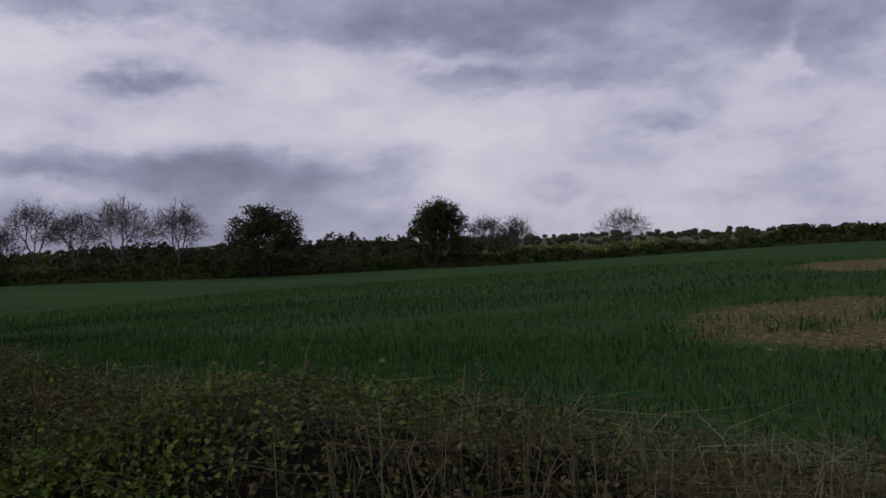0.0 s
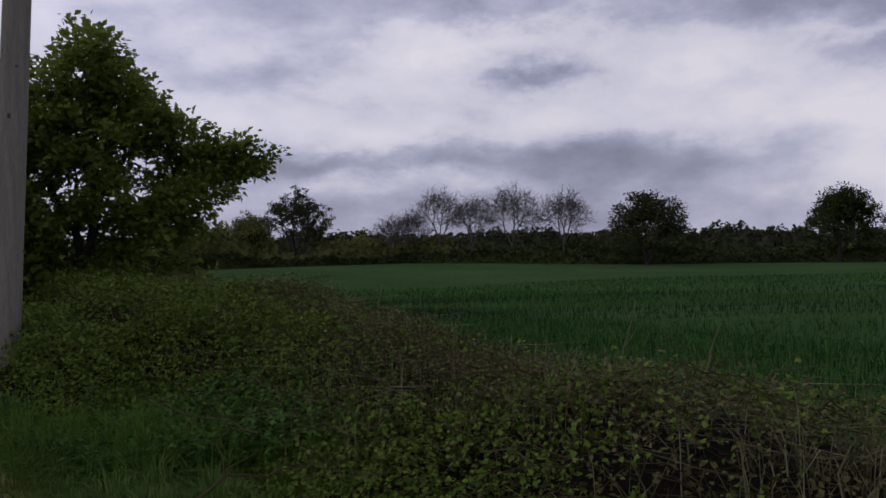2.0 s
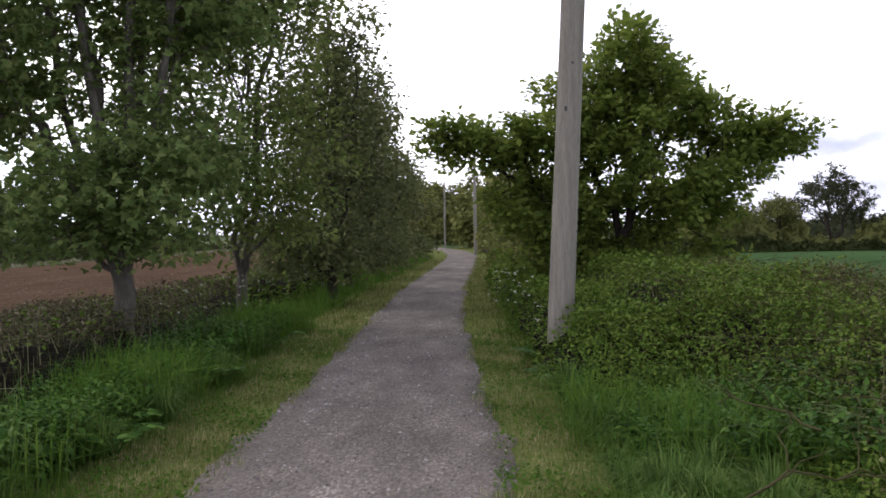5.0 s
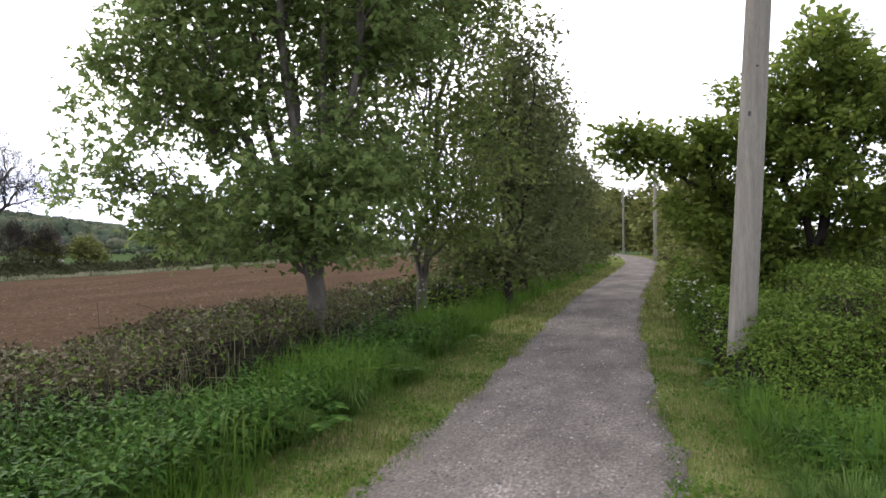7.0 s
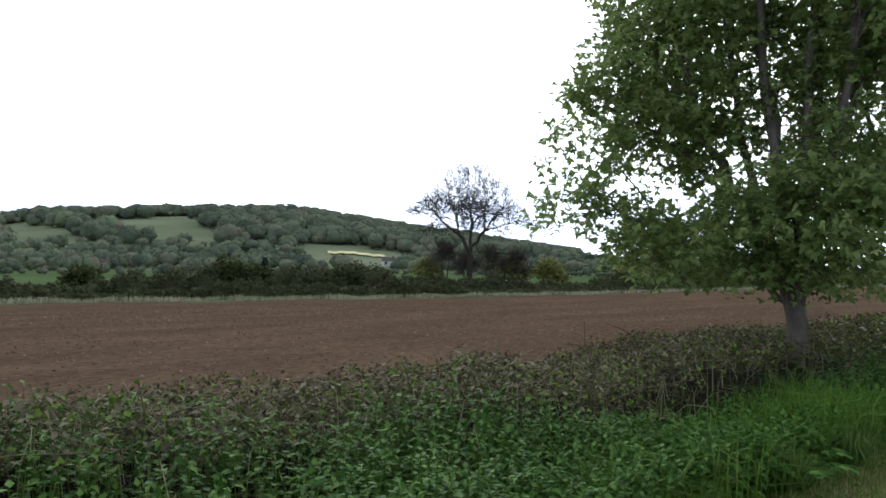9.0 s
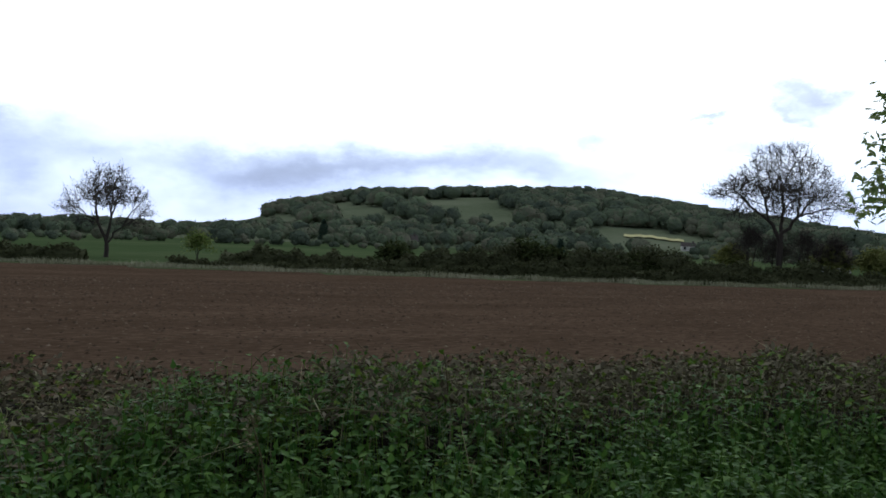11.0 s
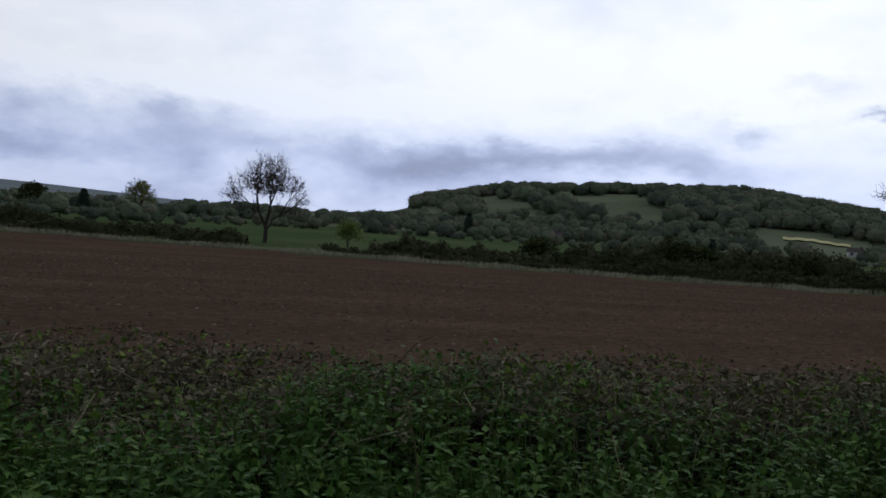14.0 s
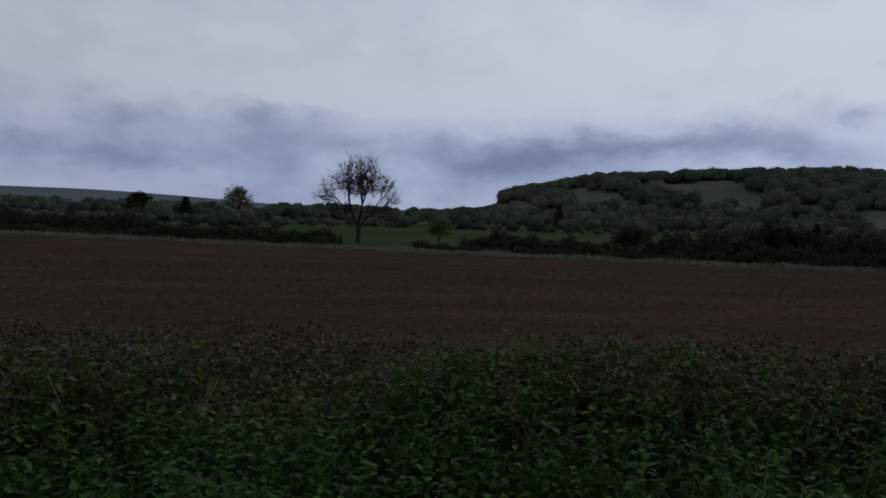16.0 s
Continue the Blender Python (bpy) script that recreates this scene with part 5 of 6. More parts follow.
for y0, y1, seed in ((-48, -2.6, 6), (4.2, 130, 16)):
    yy = np.linspace(y0, y1, 14)
    hedge("field_hedge", [(float(left_edge(v)) - 4.0, v) for v in yy], 2.2, 1.5, "scrub", 0.2, 260, "low dark hedge beyond the ploughed field", seed, 0.75)
A = np.linspace(12, 64, 12)
hedge("wood_edge", arc(A, 235 + 0 * A), 9.0, 8.3, "farleaf", 0.8, 60, "dark line of woodland behind the wheat field", 18, 0.35)
yy = np.linspace(9, 120, 14)
hedge("field_hedge", [(float(left_edge(v)) - 9.0, v) for v in yy], 4.0, 3.0, "scrub", 0.22, 340, "rough brown-green scrub hedge beyond the ploughed field", 7, 0.6)
yy = np.linspace(-60, -7, 10)
hedge("field_hedge", [(float(left_edge(v)) - 11.0, v) for v in yy], 3.0, 2.3, "scrub", 0.22, 260, "overgrown hedge behind the low field hedge", 17, 0.6)
yy = np.linspace(-50, 130, 24)
X = np.concatenate([left_edge(v) + RNG.uniform(-2.6, 0.3, 900) for v in yy])
Y = np.concatenate([v + RNG.uniform(-4, 4, 900) for v in yy])
stuff("margin_grass", *blades(X, Y, 0.25 + 0.35 * clump(X, Y, 0.9, 0.3), 0.06, RNG, 0.6), M["margin"], "pale rough grass along the ploughed field's edge", "grass")


def turned(lobes, az):
    """Lobes given as (across, deep, up, radii) seen from the path, turned to their azimuth."""
    c, q = math.cos(radians(az)), math.sin(radians(az))
    return [(a * c + d * q, -a * q + d * c, *rest) for a, d, *rest in lobes]


def far_tree(name, az, r, h, w, label, leaf="thorn", n=2600, size=0.3, bole=0.2, seed=1, bark="darkbark", group="", tips=260, trunk_r=None, lobes=12, sigma=0.3, min_r=0.012, flat=1.0, shell=0.4):
    rng = np.random.default_rng(seed)
    return tree(name, polar(az, r), dome(w, h, bole, lobes, rng, flat), label, trunk_r or h * 0.028, h * bole, 3, tips, leaf, n, size, sigma, 1, bark, "tree", group, seed, 0.1, 6, min_r, shell=shell, wob=0.07)


def bare_tree(name, az, r, h, w, label, trunk_r, bole, seed, bark, group="", tips=900, buds=900, min_r=0.014, lobes=16, flat=1.0, shape=None, sprays=5000, spray=0.8, spray_w=0.035):
    rng = np.random.default_rng(seed)
    return tree(name, polar(az, r), shape or dome(w, h, bole, lobes, rng, flat), label, trunk_r, h * bole, 3, tips, "bud", buds, 0.13, 0.3, 1, bark, "tree", group, seed, 0.1, 6, min_r, shell=0.36, wob=0.035, sprays=sprays, spray=spray, spray_w=spray_w)


# beyond the wheat
far_tree("oak_tree", 58.3, 121, 11.4, 10.8, "round dark oak in the hedge beyond the wheat", "hedge", 12000, 0.36, 0.03, 61, lobes=24, sigma=0.45)
far_tree("oak_tree", 46.3, 113, 10.7, 12.8, "broad oak coming into leaf beyond the wheat", "scrub", 11000, 0.36, 0.03, 62, lobes=26, sigma=0.45)
far_tree("oak_tree", 21.9, 134, 13.8, 15.0, "oak with an open crown behind the tall hedge", "scrub", 9000, 0.34, 0.02, 63, lobes=20)
far_tree("oak_tree", 18.6, 130, 9.0, 9.0, "low tree with dense leaves behind the hedge", "hedgeolive", 5000, 0.36, 0.12, 64)
for k, (az, h, w) in enumerate([(28.6, 7.2, 7.5), (30.0, 7.8, 7.5), (31.9, 11.3, 10.5), (34.2, 10.2, 8.5), (37.0, 11.5, 12.0), (40.6, 10.9, 10.0)]):
    far = float(right_r(az)) + 4.5
    bare_tree("ash_tree", az, far, 1.06 * h * far / 119, 1.04 * w * far / 119, "nearly bare ash tree in the hedge beyond the wheat", 0.2, 0.22, 70 + k, "farbark", "bare ashes beyond the wheat", int(64 * w), 60, 0.028, 24, sprays=int(170 * w), spray=1.0, spray_w=0.04)
for k, (az, r, h, w) in enumerate([(61.8, 150, 9.4, 9), (63.9, 155, 9.0, 9), (71.4, 170, 10.6, 14)]):
    bare_tree("ash_tree", az, r, h, w, "pale bare tree behind the far hedge", 0.2, 0.2, 80 + k, "farbark", "bare trees behind the far hedge", 420, 60, 0.038, 22, sprays=800, spray=1.2, spray_w=0.06)
# beyond the ploughed field
OAK = turned([(0, 0, 12.9, 3.5, 3.5, 2.0), (-2.3, 1, 11.5, 2.4, 2.4, 1.6), (2.3, -1, 11.5, 2.4, 2.4, 1.6), (-4.8, 0, 9.7, 2.4, 2.4, 1.2), (-6.7, 0.5, 9.2, 1.5, 1.5, 0.7), (4.6, 0, 9.0, 2.4, 2.4, 1.1), (6.2, 0.3, 8.0, 1.5, 1.5, 0.8),
              (0, 3.8, 10, 3, 3, 1.6), (0, -3.8, 10, 3, 3, 1.6), (-3, -3, 9, 2.2, 2.2, 1.2), (3, 3, 9, 2.2, 2.2, 1.2), (0, 0, 9.4, 2.4, 2.4, 1.4), (0, 0, 7.6, 3.0, 3.0, 1.1), (-4.0, 0, 10.5, 2.0, 2.0, 1.2), (3.9, 0, 10.2, 2.0, 2.0, 1.2), (-4.0, 0.5, 7.4, 2.2, 2.2, 0.9), (3.6, -0.5, 7.0, 1.6, 1.6, 0.8)], -45.6)
bare_tree("oak_tree", -45.6, 92, 14.4, 15, "lone bare oak with spreading limbs beyond the ploughed field", 0.36, 0.3, 90, "darkbark", "", 2300, 500, 0.026, shape=OAK, sprays=6000, spray=0.9, spray_w=0.034)
ASH = turned([(0, 0, 7.9, 2.4, 2.4, 1.6), (-2.4, 0, 6.3, 1.8, 1.8, 1.3), (2.4, 0, 6.2, 1.9, 1.9, 1.3), (0, 2.4, 6.2, 1.9, 1.9, 1.3), (0, -2.4, 6.2, 1.9, 1.9, 1.3), (-3.5, 0, 4.8, 1.2, 1.2, 0.8), (3.5, 0, 4.7, 1.2, 1.2, 0.8), (-2.2, 0.5, 3.6, 1.4, 1.4, 0.7), (2.2, 0.5, 3.6, 1.4, 1.4, 0.7)], -90.7)
bare_tree("ash_tree", -90.7, 88, 9.4, 9.4, "round bare ash beyond the ploughed field", 0.24, 0.14, 91, "darkbark", "", 1000, 100, 0.026, shape=ASH, sprays=2600, spray=0.8, spray_w=0.034)
far_tree("oak_tree", -117.1, 100, 10.3, 9.3, "half-bare oak at the edge of the ploughed field", "hedge", 3800, 0.3, 0.2, 95)
far_tree("willow_tree", -85.0, 86, 3.2, 3.4, "small fresh green willow in the hedge", "maple", 900, 0.3, 0.15, 92)
far_tree("oak_tree", -99.0, 180, 9.2, 8.0, "small tree in leaf beyond the meadow", "hedgeolive", 1700, 0.42, 0.2, 93)
far_tree("oak_tree", -105.3, 230, 8, 9.0, "small dark tree beyond the meadow", "hedge", 1800, 0.6, 0.2, 94)
for k, (az, r, h, w) in enumerate([(-62.3, 78, 3.6, 5.5), (-60.6, 79, 3.0, 4.0), (-71.5, 80, 2.6, 4.5), (-54.5, 80, 2.6, 5.0), (-42.5, 96, 4.5, 4.5), (-40.0, 98, 4.2, 5.0), (-48.6, 92, 4.0, 4.0), (-34.5, 100, 4.6, 6.0)]):
    far_tree("hedge_bush", az, r, h, w, "dark rounded bush in the far hedge", "hedge" if k < 4 else "hedgeolive", 2400, 0.36, 0.05, 100 + k, group="bushes in the far hedge")


for k, (az, r, h, w) in enumerate([(-47.4, 91, 6.6, 4.6), (-44.2, 93, 6.2, 4.4), (-45.9, 95, 5.6, 4.6), (-42.4, 95, 5.8, 5.0)]):
    bare_tree("thorn_bush", az, r, h, w, "twiggy brown thorn at the foot of the lone oak", 0.1, 0.06, 120 + k, "darkbark", "thorns round the lone oak", 260, 700, 0.016, 12, sprays=1500, spray=0.8, spray_w=0.026)


def cone_tree(az, r, h, w, seed):
    rng = np.random.default_rng(seed)
    root = thing("conifer_tree", polar(az, r), "dark columnar conifer near the houses", "tree", "conifers")
    piece("trunk", *tubes([(np.array([[0, 0, -0.2], [0, 0, h * 0.5], [0, 0, h * 0.97]]), np.array([0.2, 0.12, 0.02]))], 6), M["darkbark"], root)
    n = 1500
    z = rng.uniform(0.05, 1, n)
    rad = w / 2 * (1 - z) ** 0.6 * rng.uniform(0.5, 1.05, n)
    a = rng.uniform(0, 6.283, n)
    piece("crown", *leaves(np.stack([rad * np.cos(a), rad * np.sin(a), z * h], -1), 0.7, rng, 0.4), M["conifer"], root)


cone_tree(-76.6, 330, 9.5, 5.5, 1)
cone_tree(-102.4, 300, 7.5, 6.0, 2)
cone_tree(-59.9, 320, 5.5, 3.5, 3)


# ---- woods and far land ----
def woods(name, spots, mat, label, per=20, leaf=1.2, seed=1, lumps=3):
    """Far trees: a lumpy crown each, broken up by sprays of leaves."""
    rng = np.random.default_rng(seed)
    S = np.array(spots)
    C = np.stack([S[:, 0], S[:, 1], land(S[:, 0], S[:, 1])], -1)
    H = S[:, 2]
    W = H * rng.uniform(0.95, 1.5, len(H))
    parts = [crowns(C, H * 0.9, W * 0.78, rng, 6, 9, 0.12)]
    for q in range(lumps):
        a = rng.uniform(0, 6.283, len(H))
        o = rng.uniform(0.18, 0.34, len(H)) * W
        Hq, Wq = H * rng.uniform(0.42, 0.6, len(H)), W * rng.uniform(0.42, 0.62, len(H))
        parts.append(crowns(C + np.stack([o * np.cos(a), o * np.sin(a), H * rng.uniform(0.08, 0.46, len(H))], -1), Hq, Wq, rng, 5, 7, 0.09))
    a = join(parts)
    k = np.repeat(np.arange(len(H)), per)
    u = unit(rng.normal(size=(len(k), 3)))
    u[:, 2] = np.abs(u[:, 2]) * 1.1 - 0.3
    P = C[k] + u * np.stack([W[k] / 2, W[k] / 2, H[k] * 0.47], -1) * rng.uniform(0.76, 1.1, (len(k), 1)) + np.stack([0 * H[k], 0 * H[k], H[k] * 0.5], -1)
    b = leaves(P, leaf * H[k] / 10, rng, 0.0, 0.9, 1)
    return tagged(piece(name, *join([a, b]), M[mat], None, "", True), label, "woodland", kind="stuff")


rng = np.random.default_rng(77)
spots = []
for _ in range(2500):  # the wooded hill
    az, r = rng.uniform(-80.8, -38), rng.uniform(530, 980)
    pasture = (-80 < az < -63 and 530 < r < 760 and clump(az * 1.1, r * 0.022, 1.0, 1.2) < 0.66) or (az < -79.5 and r < 700)
    if pasture or (-57 < az < -51 and 520 < r < 545):
        continue
    spots.append((*polar(az, r)[:2], rng.uniform(6, 15)))
woods("hill_wood", spots, "farwood", "mixed spring woodland covering the hill", 80, 0.9, 5, 0)
spots = []
for _ in range(900):  # belt of trees across the valley
    az, r = rng.uniform(-125, -24), rng.uniform(330, 520)
    if -57.5 < az < -50.5 and r > 370:
        continue
    spots.append((*polar(az, r)[:2], rng.uniform(4.5, 9) * (0.85 if az < -96 else 1.0)))
for r0, a0, a1 in ((150, -122, -96), (205, -122, -92), (250, -122, -60), (300, -118, -30)):  # hedge lines between the meadows
    for _ in range(int((a1 - a0) * r0 * 0.0175 / 1.7)):
        az = rng.uniform(a0, a1)
        spots.append((*polar(az, r0 + 0.25 * (az + 80) + rng.uniform(-2, 2))[:2], rng.uniform(1.6, 2.6) if rng.uniform() < 0.9 else rng.uniform(3.5, 6)))
woods("valley_trees", spots, "farwood", "hedges and belts of trees between valley meadows", 70, 1.1, 6, 0)
spots = [(*polar(rng.uniform(-79.5, -36), rng.uniform(930, 990))[:2], rng.uniform(8, 11)) for _ in range(300)] + [(*polar(rng.uniform(-68, -52), rng.uniform(900, 990))[:2], rng.uniform(10, 14)) for _ in range(200)]
woods("ridge_wood", spots, "conifer", "dark conifers along the hill's crest", 10, 0.9, 7, 1)
spots = [(*polar(az, 950)[:2], 17) for az in (-73.5, -72.2, -71.0, -68.2)]
for _ in range(1500):
    az, r = rng.uniform(14, 105), rng.uniform(430, 900)
    if clump(az * 0.8, r * 0.02, 1.0, 0.6) < 0.36:
        continue
    spots.append((*polar(az, r)[:2], rng.uniform(2.5, 4.5) if rng.uniform() < 0.85 else rng.uniform(5, 7)))
woods("far_trees", spots, "farleaf", "distant hedgerow trees beyond the fields", 26, 1.5, 8, 2)


# a strip of flowering rape below the wood
A, R = np.meshgrid(np.linspace(-55.6, -51.6, 26), np.linspace(486, 503, 6), indexing="ij")
R = R + 5 * np.sin(A * 1.6) + 2.5 * np.sin(A * 7.1)
RX, RY = R * np.sin(np.radians(A)), R * np.cos(np.radians(A))
I, J = np.meshgrid(np.arange(25), np.arange(5), indexing="ij")
rape_field = piece("rape_field", np.stack([RX, RY, land(RX, RY) + 0.8], -1).reshape(-1, 3), np.stack([I * 6 + J, (I + 1) * 6 + J, (I + 1) * 6 + J + 1, I * 6 + J + 1], -1).reshape(-1, 4), M["rape"])
tagged(rape_field, "strip of yellow flowering rape below the wood", "field", kind="structure")


# ---- houses in the valley ----
def house(az, r, w, d, h, label):
    x, y, z = polar(az, r)
    root = thing("cottage", (x, y, z), label, "house", "cottages in the valley")
    root.rotation_euler = (0, 0, radians(-az + 8))

    def box(name, cx, cy, cz, sx, sy, sz, mat, parent):
        bm = bmesh.new()
        bmesh.ops.create_cube(bm, size=1.0, matrix=Matrix.Translation((cx, cy, cz)) @ Matrix.Diagonal((sx, sy, sz, 1)))
        me = bpy.data.meshes.new(name)
        bm.to_mesh(me)
        me.materials.append(mat)
        ob = new(name, me)
        ob.parent = parent
        return ob

    wall = box("wall", 0, 0, h / 2 - 0.3, w, d, h + 0.6, M["white"], root)
    V = [(-w / 2 - .3, -d / 2 - .3, h), (w / 2 + .3, -d / 2 - .3, h), (w / 2 + .3, d / 2 + .3, h), (-w / 2 - .3, d / 2 + .3, h), (-w / 2 - .3, 0, h + d * .45), (w / 2 + .3, 0, h + d * .45)]
    me = bpy.data.meshes.new("roof")
    me.from_pydata(V, [], [(0, 1, 5, 4), (2, 3, 4, 5), (1, 2, 5), (3, 0, 4), (3, 2, 1, 0)])
    me.materials.append(M["tile"])
    roof = new("roof", me)
    roof.parent = root
    box("chimney", w * 0.35, 0, h + d * 0.45, 0.8, 0.8, 1.4, M["tile"], roof)
    for k in (-0.28, 0.28):
        win = box("window", k * w, -d / 2 - 0.02, h * 0.6, 1.2, 0.1, 1.2, M["pane"], root)
        box("sill", k * w, -d / 2 - 0.06, h * 0.6 - 0.65, 1.4, 0.2, 0.1, M["stone"], win)
    return root


house(-70.6, 300, 6, 5, 2.4, "small white cottage among trees in the valley")
house(-42.4, 170, 5.5, 4.5, 2.6, "white cottage with a dark roof behind the hedge")
house(-51.3, 420, 6.5, 4.5, 2.2, "pale cottage below the wooded hill")
house(-113, 420, 9, 6, 3.0, "small pale cottage far down the valley")

# cow parsley beside the path
def parsley(n, y0, y1, u0, u1, side, rng):
    X, Y = along(n, y0, y1, u0, u1, rng)
    X = way_x(Y) + side * (X - way_x(Y))
    for x, y in zip(X, Y):
        root = thing("cow_parsley", (x, y, float(land(x, y))), "cow parsley with small white flower heads beside the path", "wildflower", "cow parsley")
        for _ in range(4):
            tip = np.array([rng.normal(0, 0.14), rng.normal(0, 0.14), rng.uniform(0.5, 0.95)])
            st = piece("stem", *tubes([(bend((0, 0, -0.02), tip, 4, 0, rng, 0.01), np.linspace(0.005, 0.003, 4))], 3), M["grass"], root)
            a = np.arange(14) * 2 * math.pi / 14
            R = rng.uniform(0.008, 0.028, 14)
            rim = tip + np.stack([R * np.cos(a), R * np.sin(a), rng.normal(0, 0.008, 14)], -1)
            V = np.concatenate([[tip + np.array([0, 0, 0.02])], rim])
            piece("flower_head", V, [(0, i + 1, (i + 1) % 14 + 1) for i in range(14)], M["petal"], st)


parsley(9, 9.6, 14.5, 1.3, 1.75, 1, RNG)
parsley(16, 10, 22, 2.2, 3.2, -1, RNG)


# ---- small things on the banks ----
def stalk(x, y, z0, h, lean, group, label, mat="straw", head=False, r=0.006):
    """One dead upright stem, with a side shoot or a seed head."""
    root = thing("dry_stalk", (x, y, z0), label, "dry stem", group)
    tip = np.array([lean[0], lean[1], h])
    P = bend((0, 0, -0.15), tip, 7, 0.0, RNG, 0.012)
    st = piece("stem", *tubes([(P, np.linspace(r, r * 0.5, 7))], 5), M[mat], root, smooth=True)
    for k in range(2):
        a = RNG.uniform(0, 6.28)
        q = P[3 + k]
        piece("side_shoot", *tubes([(bend(q, q + np.array([0.09 * math.cos(a), 0.09 * math.sin(a), 0.12]), 4, 0, RNG, 0.004), np.linspace(r * 0.6, r * 0.3, 4))], 4), M[mat], st)
    if head:
        C = P[-1] + np.stack([RNG.normal(0, 0.012, 60), RNG.normal(0, 0.012, 60), RNG.uniform(-0.16, 0.02, 60)], -1)
        piece("seed_head", *leaves(C, 0.02, RNG, 0.2, 0.8), M["straw"], st)
    return root


def on_bank(x, y, side):
    return float(land(x, y) + 0.55 * thicket_top(np.array(x), np.array(y), side))


for x, y, h, lx, ly, head in [(2.55, 1.75, 0.62, 0.05, -0.06, False), (2.6, 2.0, 0.5, -0.08, 0.05, False), (2.45, 1.9, 0.4, 0.02, 0.12, False), (3.1, 0.95, 0.55, 0.02, 0.1, False), (3.6, 3.9, 0.75, 0.2, -0.1, False), (3.2, 3.0, 0.6, 0.25, -0.12, False),
                              (4.9, 2.9, 0.95, 0.15, -0.12, True), (3.3, 0.3, 0.5, 0.0, 0.15, False), (3.0, 0.0, 0.5, 0.05, 0.05, False), (3.4, -0.3, 0.6, -0.1, 0.15, False), (2.9, 4.6, 0.6, 0.1, 0.05, False), (3.3, 6.5, 0.7, 0.2, 0.1, False), (2.2, 5.2, 0.7, 0.03, 0.02, False), (4.4, 1.2, 0.6, 0.1, 0.2, False)]:
    stalk(x, y, on_bank(x, y, 1), h, (lx, ly), "dry stalks on the bank", "pale dead stalk standing in the brambles", head=head)
for x, y, h, lx, ly in [(-4.6, 6.0, 0.9, -0.25, 0.1), (-4.4, 3.1, 0.5, 0.1, 0.2), (-4.8, 4.4, 0.6, 0.15, 0.12), (-3.7, 3.4, 0.55, 0.04, -0.1), (-5.0, 2.2, 0.6, 0.1, -0.2)]:
    stalk(x, y, on_bank(x, y, -1), h, (lx, ly), "dry stalks on the bank", "brown dead stem standing in the brambles", "cane")
for x, y in [(-3.45, 0.75)]:
    stalk(x, y, float(land(x, y)) + 0.15, 0.72, (RNG.normal(0, 0.1), RNG.normal(0, 0.1)), "dock spikes", "yellow-brown dock seed spike among the nettles", "cane", "straw")


def dead_branch(x, y, z, yaw, L, label):
    """A fallen thorny branch with forks."""
    root = thing("dead_branch", (x, y, z), label, "branch", "dead branches")
    c, s_ = math.cos(yaw), math.sin(yaw)
    main = bend((0, 0, 0), (L * c, L * s_, 0.06), 8, 0.09 * L, RNG, 0.02)
    limb = piece("limb", *tubes([(main, np.linspace(0.008, 0.004, 8))], 6), M["cane"], root, smooth=True)
    for k in (2, 3, 5, 6):
        a = yaw + RNG.choice([-1, 1]) * RNG.uniform(0.5, 1.1)
        l2 = L * RNG.uniform(0.25, 0.5)
        piece("twig", *tubes([(bend(main[k], main[k] + np.array([l2 * math.cos(a), l2 * math.sin(a), RNG.uniform(0.02, 0.3)]), 5, 0.02, RNG, 0.012), np.linspace(0.0045, 0.002, 5))], 5), M["cane"], limb)


dead_branch(1.05, 4.05, 0.33, 0.3, 0.75, "brown dead branch lying in the tall grass")
dead_branch(1.75, 4.9, 0.45, 2.4, 0.6, "thin dead branch in the tall grass")
dead_branch(2.5, 3.7, 0.5, 0.1, 0.7, "pale dead branch caught in the brambles")
dead_branch(3.4, 2.6, 0.75, 1.2, 0.8, "dark dead branch arching over the brambles")
dead_branch(3.2, 3.9, 0.75, 2.9, 0.7, "dark dead branch arching over the brambles")
dead_branch(-4.7, 4.9, 0.5, 0.4, 0.9, "bleached dead branch in the brambles")
dead_branch(-4.3, 5.6, 0.45, -0.3, 0.9, "bleached dead branch in the brambles")


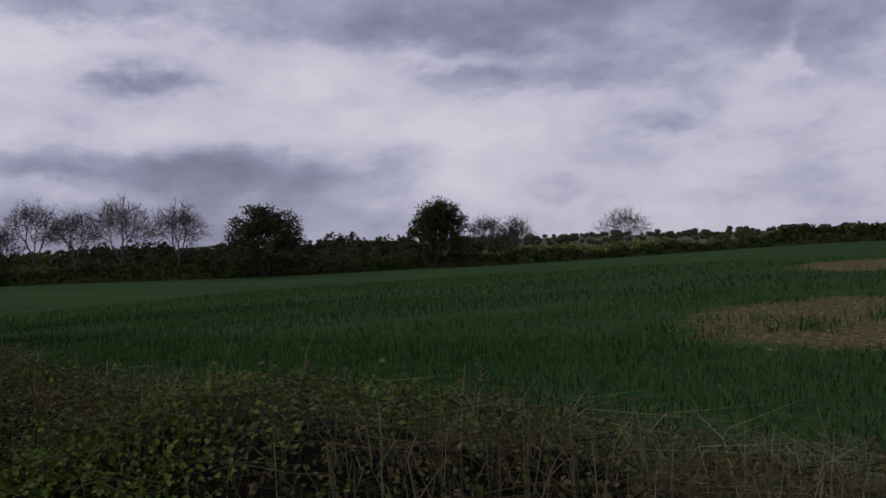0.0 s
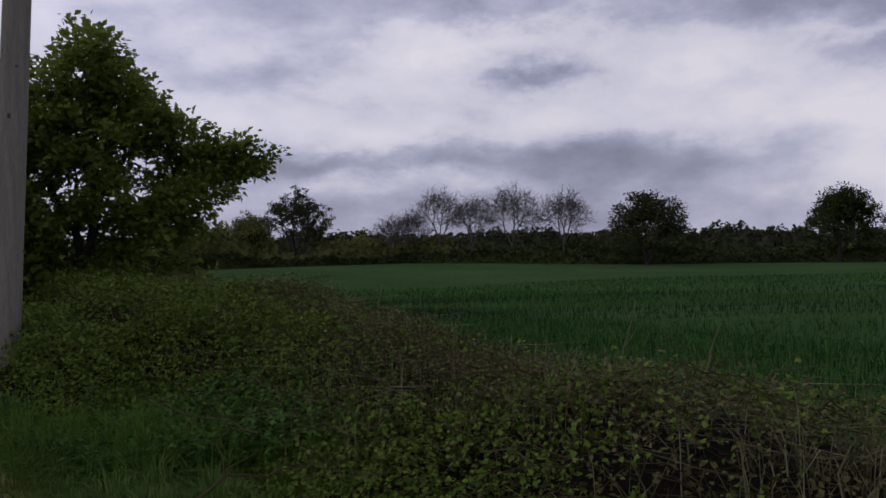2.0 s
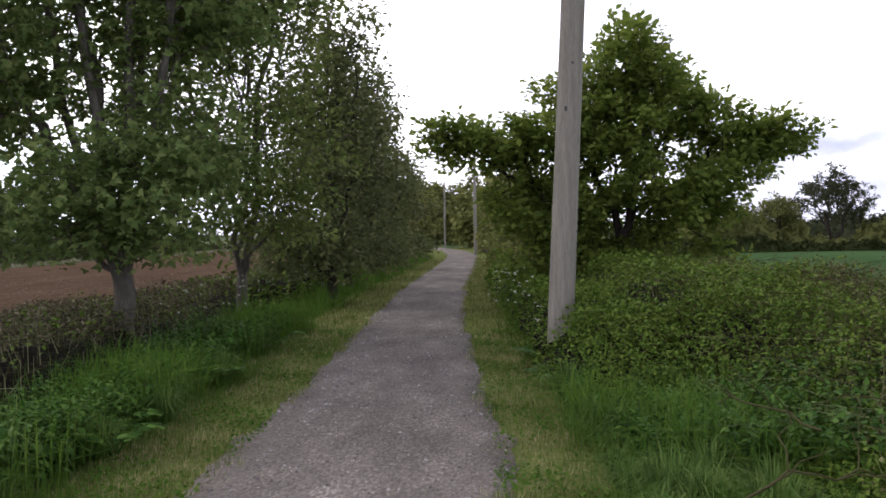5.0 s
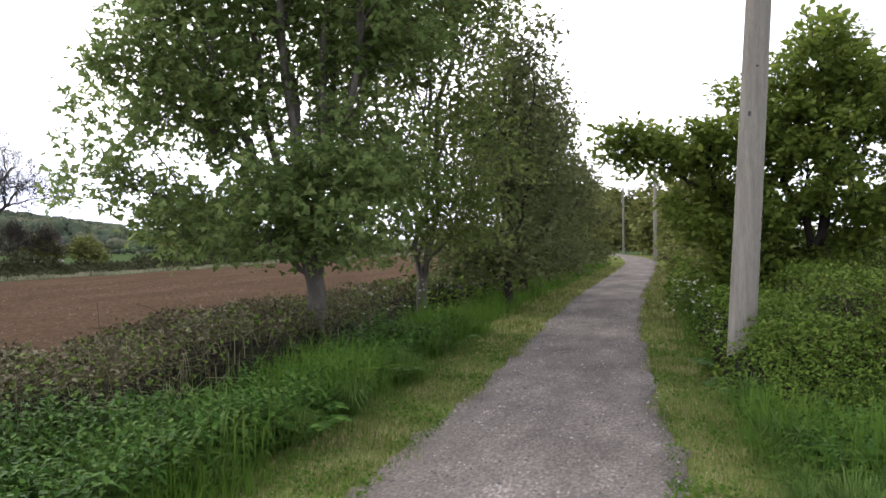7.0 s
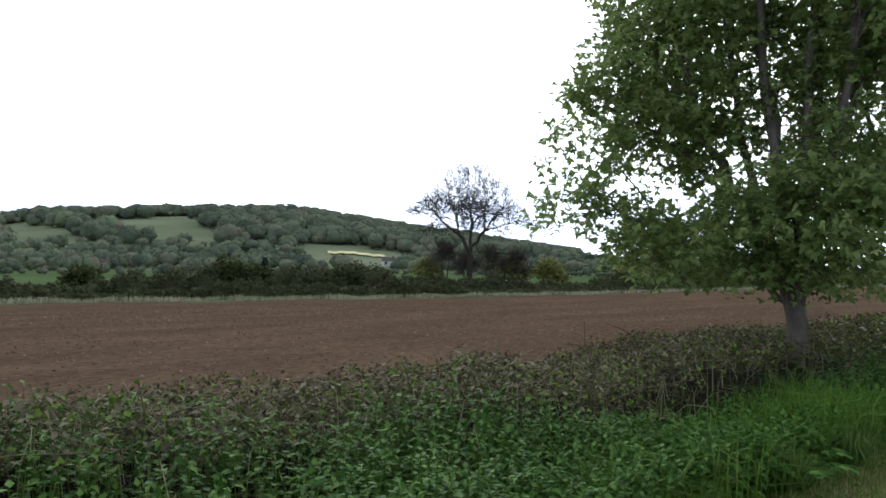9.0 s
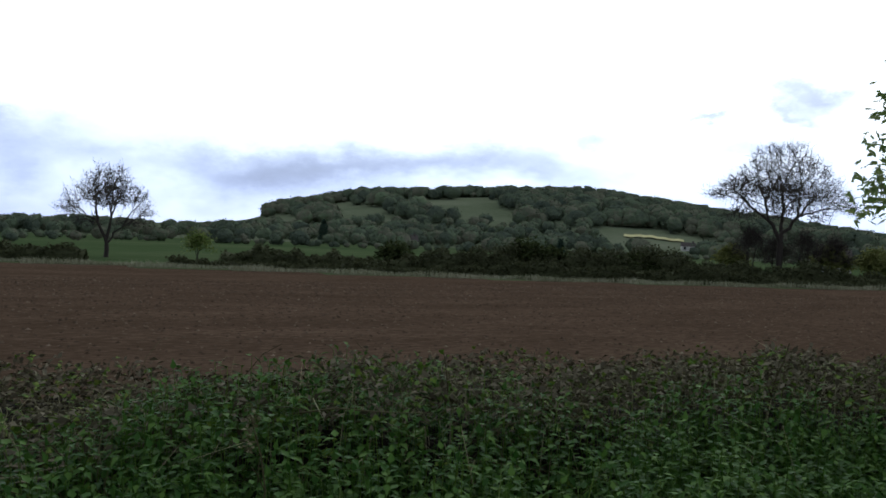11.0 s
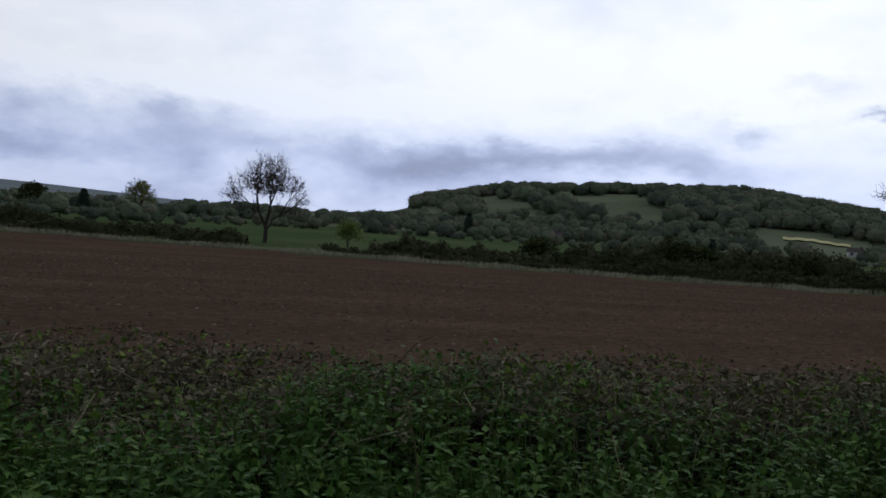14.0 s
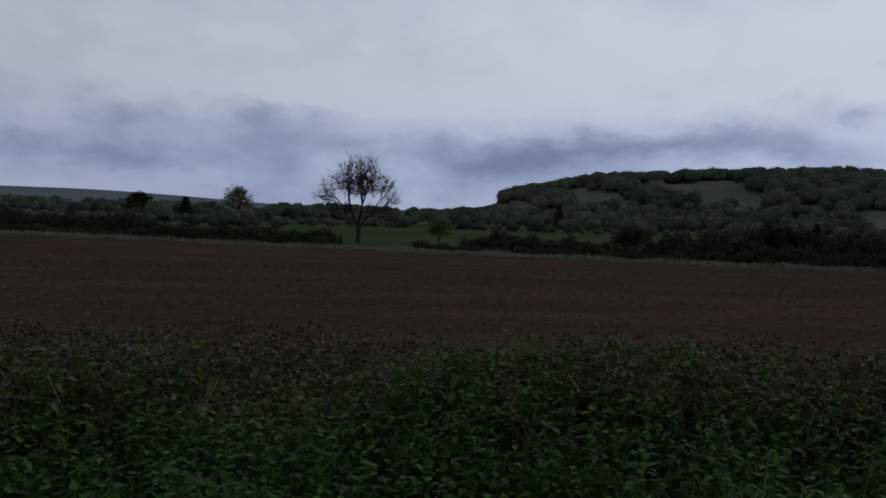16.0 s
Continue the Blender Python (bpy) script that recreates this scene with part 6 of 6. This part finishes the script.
def broad_plant(x, y, n, L, label):
    """A rosette of divided leaves, each a curved rib with paired leaflets."""
    root = thing("hogweed", (x, y, float(land(x, y))), label, "wild plant", "broad-leaved plants by the path")
    for k in range(n):
        a = k * 2 * math.pi / n + RNG.normal(0, 0.25)
        l = L * RNG.uniform(0.7, 1.15)
        d = np.array([math.cos(a), math.sin(a), 0])
        t = np.linspace(0, 1, 9)[:, None]
        P = d * l * t + np.array([0, 0, 1.0]) * (0.75 * l * np.sin(t * 2.0))
        V, F = tubes([(P, np.linspace(0.006, 0.002, 9))], 4)
        Cs, S = [], []
        for i in range(3, 9):
            for sgn in (-1, 1):
                o = unit(np.array([-d[1], d[0], 0]) * sgn + d * 0.6 + np.array([0, 0, -0.15]))
                ll = l * 0.36 * (1.15 - abs(i - 5) * 0.14)
                w = unit(np.cross(o, [0, 0, 1.0])) * ll * 0.28
                Cs.append(np.stack([P[i], P[i] + o * ll * 0.45 + w, P[i] + o * ll, P[i] + o * ll * 0.45 - w]))
        V2 = np.concatenate(Cs)
        piece("leaf", *join([(V, F), (V2, np.arange(len(V2)).reshape(-1, 4))]), M["nettle"], root)


for x, y, n, L in [(-2.75, 5.9, 7, 0.3), (-2.95, 6.4, 7, 0.28), (-2.9, 8.6, 6, 0.3), (-3.0, 11.0, 6, 0.32), (0.55, 8.2, 6, 0.28), (0.5, 9.6, 6, 0.3)]:
    broad_plant(x, y, n, L, "leafy green hogweed beside the path")


def stone(x, y, z, s):
    rng = np.random.default_rng(3)
    V, F = crowns(np.zeros((1, 3)), np.array([s]), np.array([s * 1.3]), rng, 7, 10, 0.07)
    ob = piece("stone", V, F, M["stone"], smooth=True)
    ob.location = (x, y, z)
    tagged(ob, "pale stone lying on top of the bank", "stone")


stone(4.6, 9.3, float(land(4.6, 9.3)) + float(thicket_top(np.array(4.6), np.array(9.3), 1)) * 0.8 - 0.02, 0.13)

# dark nail plates and scars on the near pole
for k, (zz, a) in enumerate([(1.55, -0.35), (1.78, -0.2), (1.42, -0.25), (2.9, -1.9), (3.4, -1.5)]):
    zr = 0.150 - 0.035 * (zz + 0.4) / 9.2
    bm = bmesh.new()
    bmesh.ops.create_cube(bm, size=1.0, matrix=Matrix.Diagonal((0.012, 0.03, 0.05 if k % 2 else 0.022, 1)))
    bmesh.ops.bevel(bm, geom=bm.edges[:], offset=0.003, segments=1, affect="EDGES")
    me = bpy.data.meshes.new("nail_plate")
    bm.to_mesh(me)
    bm.free()
    me.materials.append(M["plate"])
    ob = new("nail_plate", me)
    ob.parent = p1
    ob.location = (0.05 * zz + zr * math.cos(a), zr * math.sin(a), zz)
    ob.rotation_euler = (0, 0, a)
